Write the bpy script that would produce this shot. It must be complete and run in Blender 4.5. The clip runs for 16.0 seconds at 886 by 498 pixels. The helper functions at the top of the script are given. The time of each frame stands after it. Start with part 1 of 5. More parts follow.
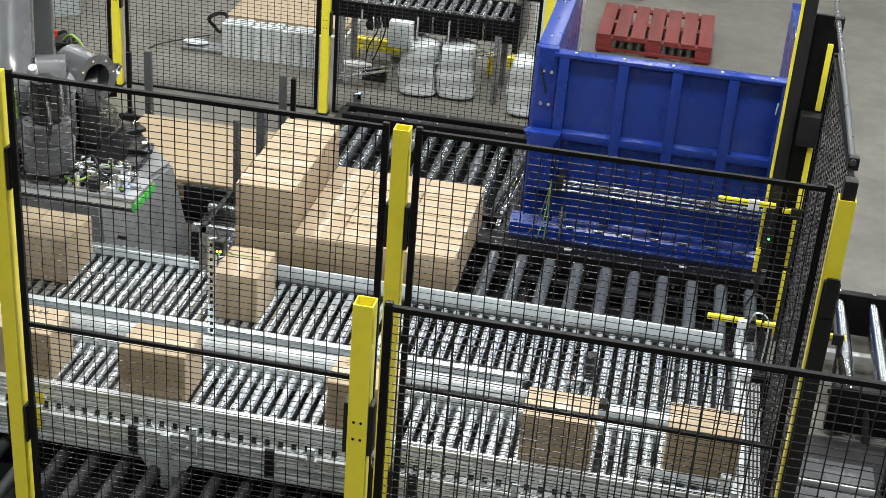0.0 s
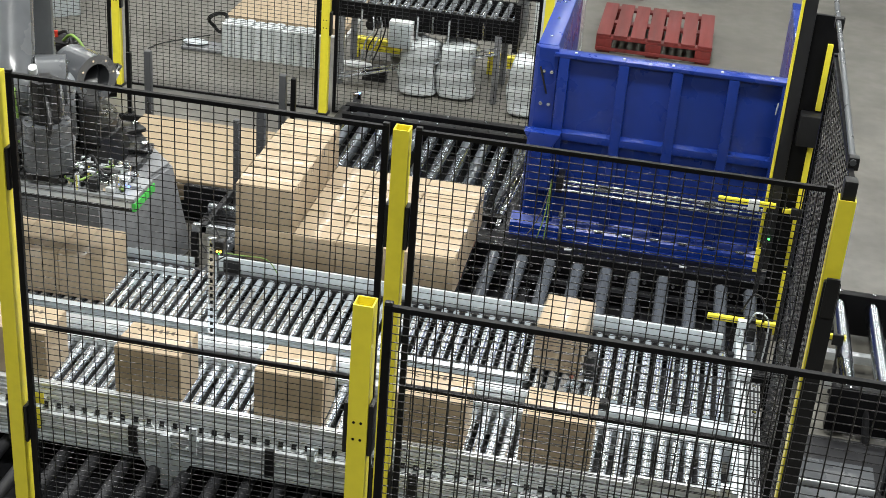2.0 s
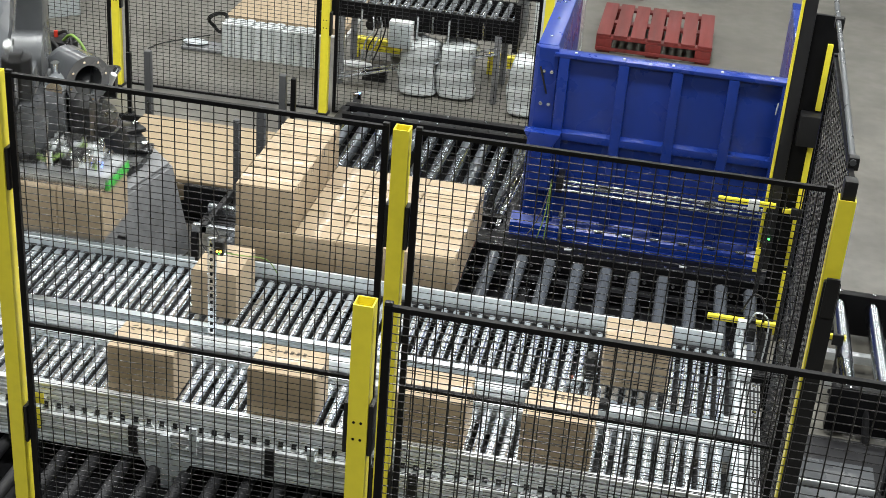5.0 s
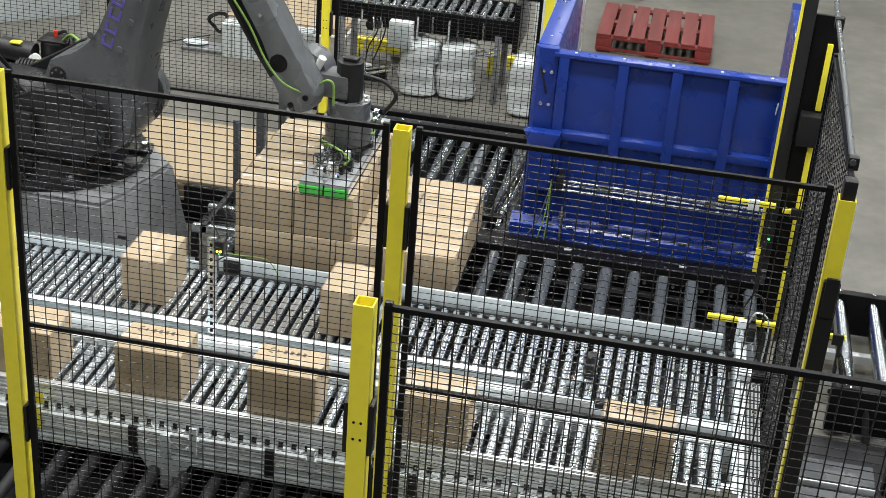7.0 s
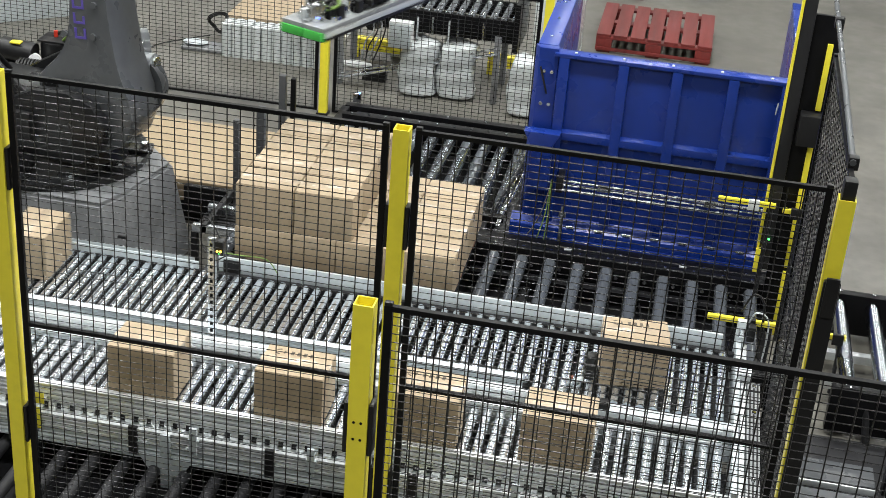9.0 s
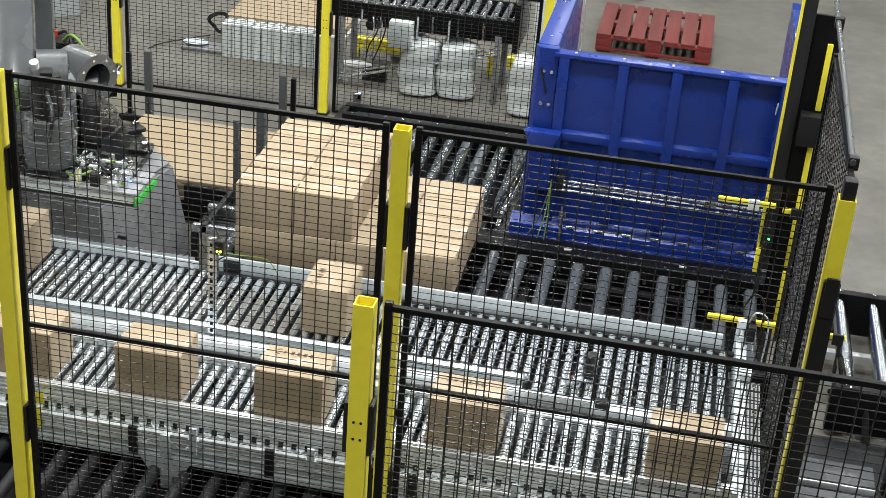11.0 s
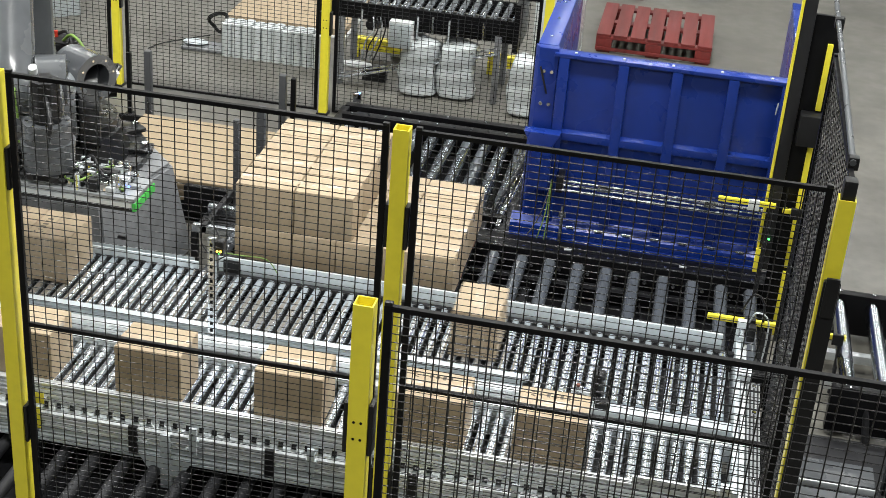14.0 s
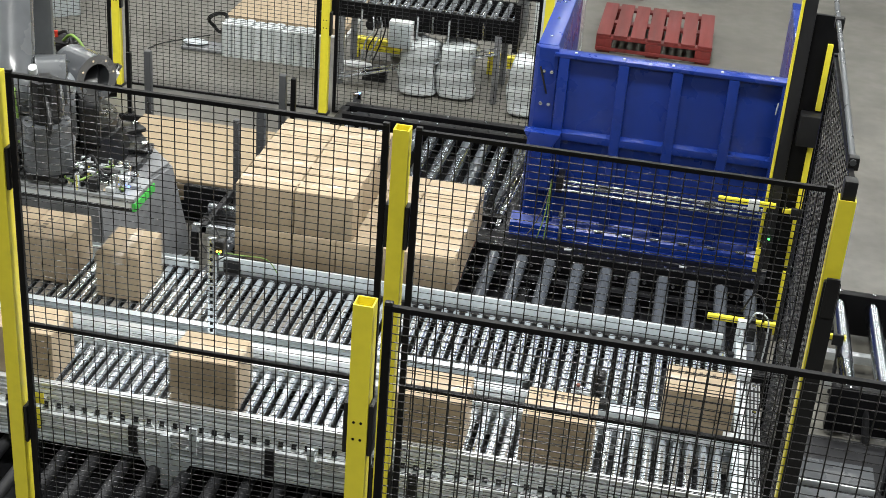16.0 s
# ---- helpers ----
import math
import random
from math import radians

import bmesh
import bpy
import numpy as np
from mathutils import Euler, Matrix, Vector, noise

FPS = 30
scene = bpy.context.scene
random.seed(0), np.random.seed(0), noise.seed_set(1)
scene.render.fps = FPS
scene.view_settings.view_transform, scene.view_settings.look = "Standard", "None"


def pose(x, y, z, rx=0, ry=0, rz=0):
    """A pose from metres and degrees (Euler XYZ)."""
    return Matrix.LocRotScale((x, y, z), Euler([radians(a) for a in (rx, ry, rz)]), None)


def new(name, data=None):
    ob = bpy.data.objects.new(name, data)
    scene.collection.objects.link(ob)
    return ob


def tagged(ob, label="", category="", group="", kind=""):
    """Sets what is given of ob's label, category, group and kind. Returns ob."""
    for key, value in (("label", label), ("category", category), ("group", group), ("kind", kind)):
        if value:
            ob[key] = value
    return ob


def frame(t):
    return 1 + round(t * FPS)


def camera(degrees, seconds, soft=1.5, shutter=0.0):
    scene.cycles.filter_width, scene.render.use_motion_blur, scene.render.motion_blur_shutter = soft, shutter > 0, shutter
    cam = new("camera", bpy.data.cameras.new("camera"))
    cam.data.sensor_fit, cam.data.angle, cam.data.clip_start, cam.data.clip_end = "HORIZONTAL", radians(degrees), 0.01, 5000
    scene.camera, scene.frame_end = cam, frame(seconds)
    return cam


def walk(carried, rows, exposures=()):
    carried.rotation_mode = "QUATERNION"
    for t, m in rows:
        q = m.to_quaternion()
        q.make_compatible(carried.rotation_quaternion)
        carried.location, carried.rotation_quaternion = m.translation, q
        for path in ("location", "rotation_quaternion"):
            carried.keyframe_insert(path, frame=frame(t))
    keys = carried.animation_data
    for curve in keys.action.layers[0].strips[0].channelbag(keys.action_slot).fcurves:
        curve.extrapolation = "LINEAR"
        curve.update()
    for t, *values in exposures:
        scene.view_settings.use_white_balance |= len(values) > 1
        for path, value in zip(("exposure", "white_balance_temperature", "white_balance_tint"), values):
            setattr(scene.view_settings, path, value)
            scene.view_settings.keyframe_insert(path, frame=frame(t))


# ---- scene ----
cam = camera(33.7, 16.0, soft=0.85, shutter=0.5)
EYE = (0.9604, -4.8627, 4.2557)
CAM_POSE = Matrix.Translation(EYE) @ Matrix((((0.978880, -0.148535, 0.140467), (0.192394, 0.436999, -0.878645), (0.069126, 0.887113, 0.456347)))).to_4x4()
walk(cam, [(0.0, CAM_POSE), (16.0, CAM_POSE)], exposures=[(0.0, 0.0), (16.0, 0.0)])

# ---- world and lights: an enclosed warehouse hall lit by high-bay panels ----
world = bpy.data.worlds.new("hall")
scene.world = world
world.use_nodes = True
world.node_tree.nodes["Background"].inputs[0].default_value = (0.9, 0.95, 1.0, 1)
world.node_tree.nodes["Background"].inputs[1].default_value = 0.005


def high_bay(x, y, watts, size=1.4):
    data = bpy.data.lights.new("high_bay_lamp", "AREA")
    data.shape, data.size, data.size_y, data.energy = "RECTANGLE", size, 0.7, watts
    data.color = (0.97, 0.985, 0.95)
    lamp = new("high_bay_lamp", data)
    lamp.matrix_world = pose(x, y, 8.4)


for lx in (-9.0, -4.5, 0.0, 4.5, 9.0):
    for ly, watts in ((-6.0, 180), (1.0, 325), (4.5, 268), (9.0, 30), (13.4, 115), (18.6, 130), (21.4, 170)):
        high_bay(lx, ly, watts)


# ---- materials ----
def mat(name, color, rough=0.5, metal=0.0, grain=0.0, scale=40.0, bump=0.0, stretch=(1, 1, 1), stains=0.0,
        stain_scale=2.0, stain_color=None, emit=0.0, coat=0.0, vary=0.0, rough_vary=0.1, spec=0.5):
    m = bpy.data.materials.new(name)
    m.use_nodes = True
    nt = m.node_tree
    n, l = nt.nodes, nt.links
    b = n["Principled BSDF"]
    b.inputs["Roughness"].default_value = rough
    b.inputs["Metallic"].default_value = metal
    b.inputs["Coat Weight"].default_value = coat
    b.inputs["Specular IOR Level"].default_value = spec
    col = n.new("ShaderNodeRGB")
    col.outputs[0].default_value = (*color, 1)
    out = col.outputs[0]
    tc = n.new("ShaderNodeTexCoord")
    mp = n.new("ShaderNodeMapping")
    mp.inputs["Scale"].default_value = stretch
    l.new(tc.outputs["Object"], mp.inputs[0])
    info = n.new("ShaderNodeObjectInfo")
    off = n.new("ShaderNodeVectorMath")
    off.operation = "MULTIPLY_ADD"
    comb = n.new("ShaderNodeCombineXYZ")
    for i in range(3):
        l.new(info.outputs["Random"], comb.inputs[i])
    l.new(comb.outputs[0], off.inputs[0])
    off.inputs[1].default_value = (7.0, 11.0, 5.0)
    l.new(mp.outputs[0], off.inputs[2])
    vec = off.outputs[0]

    def blend(fac, a, c2, amount):
        mx = n.new("ShaderNodeMix")
        mx.data_type = "RGBA"
        mul = n.new("ShaderNodeMath")
        mul.operation = "MULTIPLY"
        mul.inputs[1].default_value = amount
        mul.use_clamp = True
        l.new(fac, mul.inputs[0])
        l.new(mul.outputs[0], mx.inputs[0])
        l.new(a, mx.inputs[6])
        mx.inputs[7].default_value = (*c2, 1)
        return mx.outputs[2]

    def noise_tex(s, detail=4.0):
        t = n.new("ShaderNodeTexNoise")
        t.inputs["Scale"].default_value = s
        t.inputs["Detail"].default_value = detail
        l.new(vec, t.inputs["Vector"])
        return t.outputs[0]

    def ramp(src, lo, hi):
        r = n.new("ShaderNodeMapRange")
        r.inputs[1].default_value, r.inputs[2].default_value = lo, hi
        l.new(src, r.inputs[0])
        return r.outputs[0]

    fine = noise_tex(scale)
    if grain:
        out = blend(ramp(fine, 0.35, 0.7), out, tuple(c * 0.55 for c in color), grain)
    if stains:
        out = blend(ramp(noise_tex(stain_scale, 6.0), 0.5, 0.68), out, stain_color or tuple(c * 0.45 for c in color), stains)
    if vary:
        out = blend(info.outputs["Random"], out, tuple(c * 0.7 for c in color), vary)
    l.new(out, b.inputs["Base Color"])
    if rough_vary:
        r = n.new("ShaderNodeMapRange")
        r.inputs[1].default_value, r.inputs[2].default_value = 0.3, 0.7
        r.inputs[3].default_value, r.inputs[4].default_value = max(0.03, rough - rough_vary), min(1.0, rough + rough_vary)
        l.new(noise_tex(scale * 0.3), r.inputs[0])
        l.new(r.outputs[0], b.inputs["Roughness"])
    if bump:
        bp = n.new("ShaderNodeBump")
        bp.inputs["Strength"].default_value = bump
        bp.inputs["Distance"].default_value = 0.002
        l.new(fine, bp.inputs["Height"])
        l.new(bp.outputs[0], b.inputs["Normal"])
    if emit:
        b.inputs["Emission Color"].default_value = (*color, 1)
        b.inputs["Emission Strength"].default_value = emit
    return m


SHEETCARD = mat("cardboard_sheet", (0.31, 0.24, 0.155), 0.8, grain=0.2, scale=50, bump=0.1, stains=0.15, stain_scale=4)
GREYPOST = mat("dark_grey_post_paint", (0.075, 0.078, 0.085), 0.4, 0.1, grain=0.2, scale=20, stains=0.25, stain_scale=6)
CARD = mat("cardboard", (0.385, 0.302, 0.205), 0.8, grain=0.25, scale=60, bump=0.15, stains=0.18, stain_scale=5, vary=0.25)
TAPE = mat("packing_tape", (0.46, 0.37, 0.27), 0.16, grain=0.25, scale=48, bump=1.0, stretch=(1, 2.2, 1), rough_vary=0.06, spec=0.9, coat=0.6)
PRINT = mat("printed_ink", (0.09, 0.07, 0.05), 0.7)
ZINC = mat("galvanised_roller", (0.86, 0.91, 0.97), 0.21, 0.9, grain=0.12, scale=50, stretch=(1, 0.15, 1), stains=0.12, vary=0.15, rough_vary=0.06)
PVC = mat("grey_roller", (0.07, 0.077, 0.088), 0.17, 0.0, grain=0.3, scale=30, stretch=(1, 0.2, 1), stains=0.35, stain_scale=6, vary=0.3)
CHROMEROLL = mat("polished_roller", (0.42, 0.44, 0.47), 0.2, 1.0, grain=0.25, scale=30, stretch=(1, 0.2, 1), stains=0.3, stain_scale=6)
REARROLL = mat("dull_steel_roller", (0.20, 0.22, 0.25), 0.26, 0.9, grain=0.25, scale=30, stretch=(1, 0.2, 1), stains=0.3, stain_scale=6, vary=0.3)
STEEL = mat("bright_steel", (0.62, 0.64, 0.66), 0.25, 1.0, grain=0.2, scale=80)
ALU = mat("anodised_aluminium", (0.76, 0.79, 0.81), 0.3, 0.5, grain=0.2, scale=50, stretch=(0.1, 1, 1), stains=0.15, stain_scale=4)
SHEET = mat("pale_sheet_metal", (0.58, 0.63, 0.66), 0.45, 0.3, grain=0.15, scale=30, stains=0.15, stain_scale=3)
DARKSTEEL = mat("dark_steel", (0.026, 0.026, 0.029), 0.45, 0.4, grain=0.3, scale=30, stains=0.3, stain_scale=4)
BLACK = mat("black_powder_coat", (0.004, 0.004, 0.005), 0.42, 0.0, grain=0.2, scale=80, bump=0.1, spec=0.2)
WIRE = mat("black_wire", (0.045, 0.045, 0.047), 0.3, 0.9)
ROBOTDARK = mat("robot_dark_paint", (0.009, 0.0095, 0.011), 0.32, 0.0, grain=0.2, scale=18, stains=0.2, stain_scale=5)
PLASTIC = mat("black_plastic", (0.010, 0.010, 0.011), 0.42, spec=0.35)
YELLOW = mat("yellow_paint", (0.88, 0.76, 0.05), 0.38, 0.0, grain=0.12, scale=25, stains=0.12, stain_scale=9, bump=0.05)
BLUE = mat("blue_paint", (0.008, 0.032, 0.235), 0.3, 0.0, grain=0.18, scale=14, stains=0.22, stain_scale=3.5, bump=0.08)
RED = mat("red_painted_wood", (0.165, 0.017, 0.014), 0.6, 0.0, grain=0.6, scale=30, stretch=(1, 0.12, 1), stains=0.75, stain_scale=7, stain_color=(0.045, 0.012, 0.01), bump=0.4, vary=0.6)
BROWNRED = mat("worn_pallet_wood", (0.16, 0.055, 0.035), 0.75, 0.0, grain=0.4, scale=35, bump=0.3)
CONCRETE = mat("concrete_floor", (0.128, 0.122, 0.105), 0.45, 0.0, grain=0.5, scale=11, stains=0.85, stain_scale=1.1, stain_color=(0.068, 0.063, 0.054), bump=0.08)
WHITEFILM = mat("white_film", (0.56, 0.59, 0.60), 0.25, 0.0, grain=0.1, scale=25, bump=0.4, stains=0.15, stain_scale=5)
WHITE = mat("white_plate", (0.68, 0.7, 0.7), 0.4, 0.0, grain=0.08, scale=30, stains=0.12)
ROBOT = mat("robot_grey_paint", (0.085, 0.09, 0.098), 0.30, 0.0, grain=0.3, scale=18, stains=0.4, stain_scale=5, bump=0.06)
FOREARM = mat("forearm_grey_paint", (0.11, 0.116, 0.127), 0.24, 0.0, grain=0.3, scale=14, stains=0.35, stain_scale=6, bump=0.15, coat=0.3)
ROBOTLIGHT = mat("pale_grey_cover", (0.30, 0.32, 0.34), 0.3, 0.2, grain=0.25, scale=14, stains=0.35, stain_scale=6, bump=0.2)
PLINTH = mat("plinth_grey_paint", (0.225, 0.232, 0.245), 0.40, 0.1, grain=0.45, scale=16, stains=0.4, stain_scale=4, bump=0.15)
GREEN = mat("green_foam", (0.05, 0.42, 0.06), 0.7, 0.0, grain=0.25, scale=60, bump=0.3)
CABLE = mat("green_cable", (0.16, 0.27, 0.05), 0.5)
GRIPPLATE = mat("dull_aluminium_plate", (0.36, 0.375, 0.39), 0.4, 0.5, grain=0.3, scale=30, stains=0.35, stain_scale=9)
PURPLE = mat("purple_lettering", (0.10, 0.07, 0.36), 0.45)
CHROME = mat("chrome", (0.8, 0.82, 0.84), 0.12, 1.0)
CLEAR = mat("pale_plastic", (0.55, 0.58, 0.6), 0.15, 0.2)
AMBER = mat("amber_led", (1.0, 0.55, 0.05), 0.4, emit=6.0, rough_vary=0)
BLUELED = mat("blue_led", (0.1, 0.2, 1.0), 0.4, emit=5.0, rough_vary=0)
GREENLED = mat("green_led", (0.1, 1.0, 0.2), 0.4, emit=4.0, rough_vary=0)
REDCAP = mat("red_plastic", (0.55, 0.04, 0.02), 0.4)
WALLMAT = mat("hall_wall", (0.5, 0.51, 0.52), 0.7, 0.0, grain=0.15, scale=3, stains=0.2, stain_scale=0.4)


# ---- building helpers ----
def cube(bm, x0, x1, y0, y1, z0, z1, bevel=0.0):
    r = bmesh.ops.create_cube(bm, size=1.0, matrix=Matrix.LocRotScale(((x0 + x1) / 2, (y0 + y1) / 2, (z0 + z1) / 2), None,
                                                                      (abs(x1 - x0), abs(y1 - y0), abs(z1 - z0))))
    if bevel:
        edges = list({e for v in r["verts"] for e in v.link_edges})
        bmesh.ops.bevel(bm, geom=edges, offset=bevel, segments=2, profile=0.6, affect="EDGES")
    return bm


def rod(bm, a, b, r, seg=12, r2=None, caps=True):
    a, b = Vector(a), Vector(b)
    d = b - a
    m = Matrix.Translation((a + b) / 2) @ d.to_track_quat("Z", "Y").to_matrix().to_4x4()
    bmesh.ops.create_cone(bm, cap_ends=caps, segments=seg, radius1=r, radius2=r if r2 is None else r2, depth=d.length, matrix=m)
    return bm


def ball(bm, c, r, sx=1, sy=1, sz=1, seg=12):
    bmesh.ops.create_uvsphere(bm, u_segments=seg, v_segments=seg // 2 + 2, radius=r,
                              matrix=Matrix.LocRotScale(c, None, (sx, sy, sz)))
    return bm


def prism(bm, outline, z0, z1, axis="z", bevel=0.0):
    """A closed outline of (u, v) pushed from z0 to z1 along an axis."""
    def place(u, v, w):
        return {"z": (u, v, w), "y": (u, w, v), "x": (w, u, v)}[axis]
    lo = [bm.verts.new(place(u, v, z0)) for u, v in outline]
    hi = [bm.verts.new(place(u, v, z1)) for u, v in outline]
    fs = [bm.faces.new(lo), bm.faces.new(hi)]
    k = len(outline)
    for i in range(k):
        fs.append(bm.faces.new((lo[i], lo[(i + 1) % k], hi[(i + 1) % k], hi[i])))
    bmesh.ops.recalc_face_normals(bm, faces=fs)
    if bevel:
        bmesh.ops.bevel(bm, geom=list({e for f in fs for e in f.edges}), offset=bevel, segments=2, profile=0.6, affect="EDGES")
    return bm


def hollow(bm, outer, inner, z0, z1, axis="z"):
    """A tube or frame between two outlines with the same number of corners."""
    def place(u, v, w):
        return {"z": (u, v, w), "y": (u, w, v), "x": (w, u, v)}[axis]
    o = [[bm.verts.new(place(u, v, z)) for u, v in outer] for z in (z0, z1)]
    i = [[bm.verts.new(place(u, v, z)) for u, v in inner] for z in (z0, z1)]
    k = len(outer)
    for a in range(k):
        b = (a + 1) % k
        bm.faces.new((o[0][a], o[0][b], o[1][b], o[1][a]))
        bm.faces.new((i[0][a], i[1][a], i[1][b], i[0][b]))
        for z in (0, 1):
            bm.faces.new((o[z][a], i[z][a], i[z][b], o[z][b]))
    bmesh.ops.recalc_face_normals(bm, faces=bm.faces[:])
    return bm


def square(x0, x1, y0, y1):
    return [(x0, y0), (x1, y0), (x1, y1), (x0, y1)]


def mesh_of(bm, material, smooth=35):
    me = bpy.data.meshes.new("mesh")
    for f in bm.faces:
        f.smooth = bool(smooth)
    if smooth:
        for e in bm.edges:
            if len(e.link_faces) == 2 and e.calc_face_angle(0) > radians(smooth):
                e.smooth = False
    bm.to_mesh(me)
    bm.free()
    me.materials.append(material)
    return me


def part(name, bm, material, parent, label="", at=None, smooth=35):
    ob = new(name, bm if isinstance(bm, bpy.types.Mesh) else mesh_of(bm, material, smooth))
    ob.parent = parent
    if at is not None:
        ob.matrix_basis = at
    if label:
        ob["label"] = label
    return ob


def thing(name, label, category, at=(0, 0, 0), group="", kind="", rz=0):
    ob = new(name)
    ob.empty_display_size = 0.1
    ob.matrix_basis = pose(*at, 0, 0, rz)
    return tagged(ob, label, category, group, kind)


def solo(name, bm, material, label, category, at=(0, 0, 0), group="", kind="", smooth=35):
    ob = new(name, mesh_of(bm, material, smooth))
    ob.matrix_basis = pose(*at)
    return tagged(ob, label, category, group, kind)


def B():
    return bmesh.new()


def tube(name, pts, r, material, parent, label=""):
    """A bent hose or cable through points, as one mesh."""
    bm = B()
    pts = [Vector(p) for p in pts]
    path = []
    k = len(pts)
    for i in range(k - 1):
        p0, p1, p2, p3 = pts[max(i - 1, 0)], pts[i], pts[i + 1], pts[min(i + 2, k - 1)]
        for s in range(6):
            t = s / 6
            path.append(0.5 * (2 * p1 + (p2 - p0) * t + (2 * p0 - 5 * p1 + 4 * p2 - p3) * t * t + (3 * p1 - p0 - 3 * p2 + p3) * t ** 3))
    path.append(pts[-1])
    rings = []
    for i, p in enumerate(path):
        d = (path[min(i + 1, len(path) - 1)] - path[max(i - 1, 0)]).normalized()
        u = d.orthogonal().normalized() if not rings else (rings[-1][1] - d * rings[-1][1].dot(d)).normalized()
        v = d.cross(u)
        rings.append(([bm.verts.new(p + r * (math.cos(a) * u + math.sin(a) * v)) for a in [j * math.tau / 7 for j in range(7)]], u))
    for (a, _), (b, _) in zip(rings, rings[1:]):
        for j in range(7):
            bm.faces.new((a[j], a[(j + 1) % 7], b[(j + 1) % 7], b[j]))
    return part(name, bm, material, parent, label, smooth=80)



# ---- the hall ----
solo("floor", cube(B(), -30, 30, -20, 40, -0.3, 0.0), CONCRETE, "grey worn concrete warehouse floor", "floor", kind="structure")
for wname, dims in (("wall_north", (-30, 30, 40, 40.3, 0, 9)), ("wall_south", (-30, 30, -20.3, -20, 0, 9)),
                    ("wall_east", (30, 30.3, -20, 40, 0, 9)), ("wall_west", (-30.3, -30, -20, 40, 0, 9))):
    solo(wname, cube(B(), *dims), WALLMAT, "plain pale grey hall wall", "wall", kind="structure")
solo("ceiling", cube(B(), -30, 30, -20, 40, 9, 9.3), WALLMAT, "plain pale grey hall ceiling", "ceiling", kind="structure")

# ---- safety fence ----
PITCH_X, PITCH_Z = 0.05185, 0.0284


def wires(width, z0, z1):
    bm = B()

    def wire(p, q, r):
        ax = 0 if abs(q[0] - p[0]) > abs(q[2] - p[2]) else 2
        o = ((0, r, 0), (0, 0, r), (0, -r, 0), (0, 0, -r)) if ax == 0 else ((r, 0, 0), (0, r, 0), (-r, 0, 0), (0, -r, 0))
        a = [bm.verts.new(Vector(p) + Vector(d)) for d in o]
        b = [bm.verts.new(Vector(q) + Vector(d)) for d in o]
        for i in range(4):
            bm.faces.new((a[i], a[(i + 1) % 4], b[(i + 1) % 4], b[i]))
    k = int(width / PITCH_X)
    x0 = (width - k * PITCH_X) / 2
    for i in range(k + 1):
        x = x0 + i * PITCH_X
        if 0.01 < x < width - 0.01:
            wire((x, -0.003, z0), (x, -0.003, z1), 0.0024)
    z = z0 + 0.02
    while z < z1 - 0.005:
        wire((0, 0.001, z), (width, 0.001, z), 0.0019)
        z += PITCH_Z
    bmesh.ops.recalc_face_normals(bm, faces=bm.faces[:])
    return bm


def safety_fence(label):
    return thing("safety_fence", label, "safety fence", (0, 0, 0), "safety fences")


def fence_panel(fence, at, rz=0, width=1.5, height=2.1, gap=0.1):
    """A panel that clears the floor by a gap; origin at its lower outer corner."""
    t, tr, d = 0.025, 0.017, 0.009
    z0, z1, zm = gap, 0.1 + height, 0.1 + height - 1.105
    f = part("panel_frame", hollow(B(), square(0, width, z0, z1), square(t, width - t, z0 + tr, z1 - tr), -d, d, "y"), BLACK, fence,
             at=pose(*at, 0, 0, rz), smooth=0)
    for x in (0, width - t):
        part("end_cap", cube(B(), x, x + t, -d, d, z1, z1 + 0.012, 0.003), PLASTIC, f)
    part("middle_rail", cube(B(), t, width - t, -d, d, zm - 0.009, zm + 0.009, 0.002), BLACK, f)
    w = wires(width - 2 * t, z0 + tr, z1 - tr)
    part("wire_mesh", w, WIRE, f, "fine black welded wire mesh", at=pose(t, 0, 0), smooth=100)["kind"] = "stuff"
    return f


def fence_post(fence, at, height=2.2, s=0.06, brackets=(1.80, 0.6), holes=False):
    h, t = s / 2, 0.004
    p = part("post", hollow(B(), square(-h, h, -h, h), square(-h + t, h - t, -h + t, h - t), 0.012, height), YELLOW, fence,
             "bright yellow square post", at=pose(*at), smooth=0)
    part("foot_plate", cube(B(), -0.045, 0.045, -0.045, 0.045, 0, 0.012, 0.002), PLASTIC, p)
    for z in brackets:
        for sx in (-1, 1):
            part("bracket", cube(B(), min(sx * h, sx * (h + 0.016)), max(sx * h, sx * (h + 0.016)), -0.022, 0.03, z - 0.09, z + 0.09, 0.004), PLASTIC, p,
                 "black plastic panel bracket")
        if holes:
            for sx in (-0.011, 0.011):
                for dz in (-0.03, 0.03):
                    part("hole", rod(B(), (sx, -h - 0.0015, z + dz), (sx, -h + 0.001, z + dz), 0.0045, 8), BLACK, p)
    return p


front = safety_fence("black wire mesh safety fence with yellow posts before the conveyors")
fence_post(front, (-1.6, 0, 0))
fence_post(front, (0, 0, 0))
fence_panel(front, (-1.549, 0, 0))
fence_panel(front, (0.05, 0, 0))
corner = fence_post(front, (1.603, 0.0, 0), height=2.17, brackets=())
part("cap", cube(B(), -0.022, 0.026, -0.02, 0.035, 2.1, 2.24, 0.008), PLASTIC, corner, "black plastic cap")
part("cover", cube(B(), -0.0255, 0.036, -0.055, -0.032, 0.1, 1.86, 0.006), PLASTIC, corner, "black cover strip over the post")
part("latch", cube(B(), -0.02, 0.03, -0.07, -0.055, 1.72, 1.88, 0.006), PLASTIC, corner, "black gate latch")
side = safety_fence("black wire mesh side fence beside the outfeed opening")
fence_panel(side, (1.62, 0.06, 0), rz=90, width=1.42)
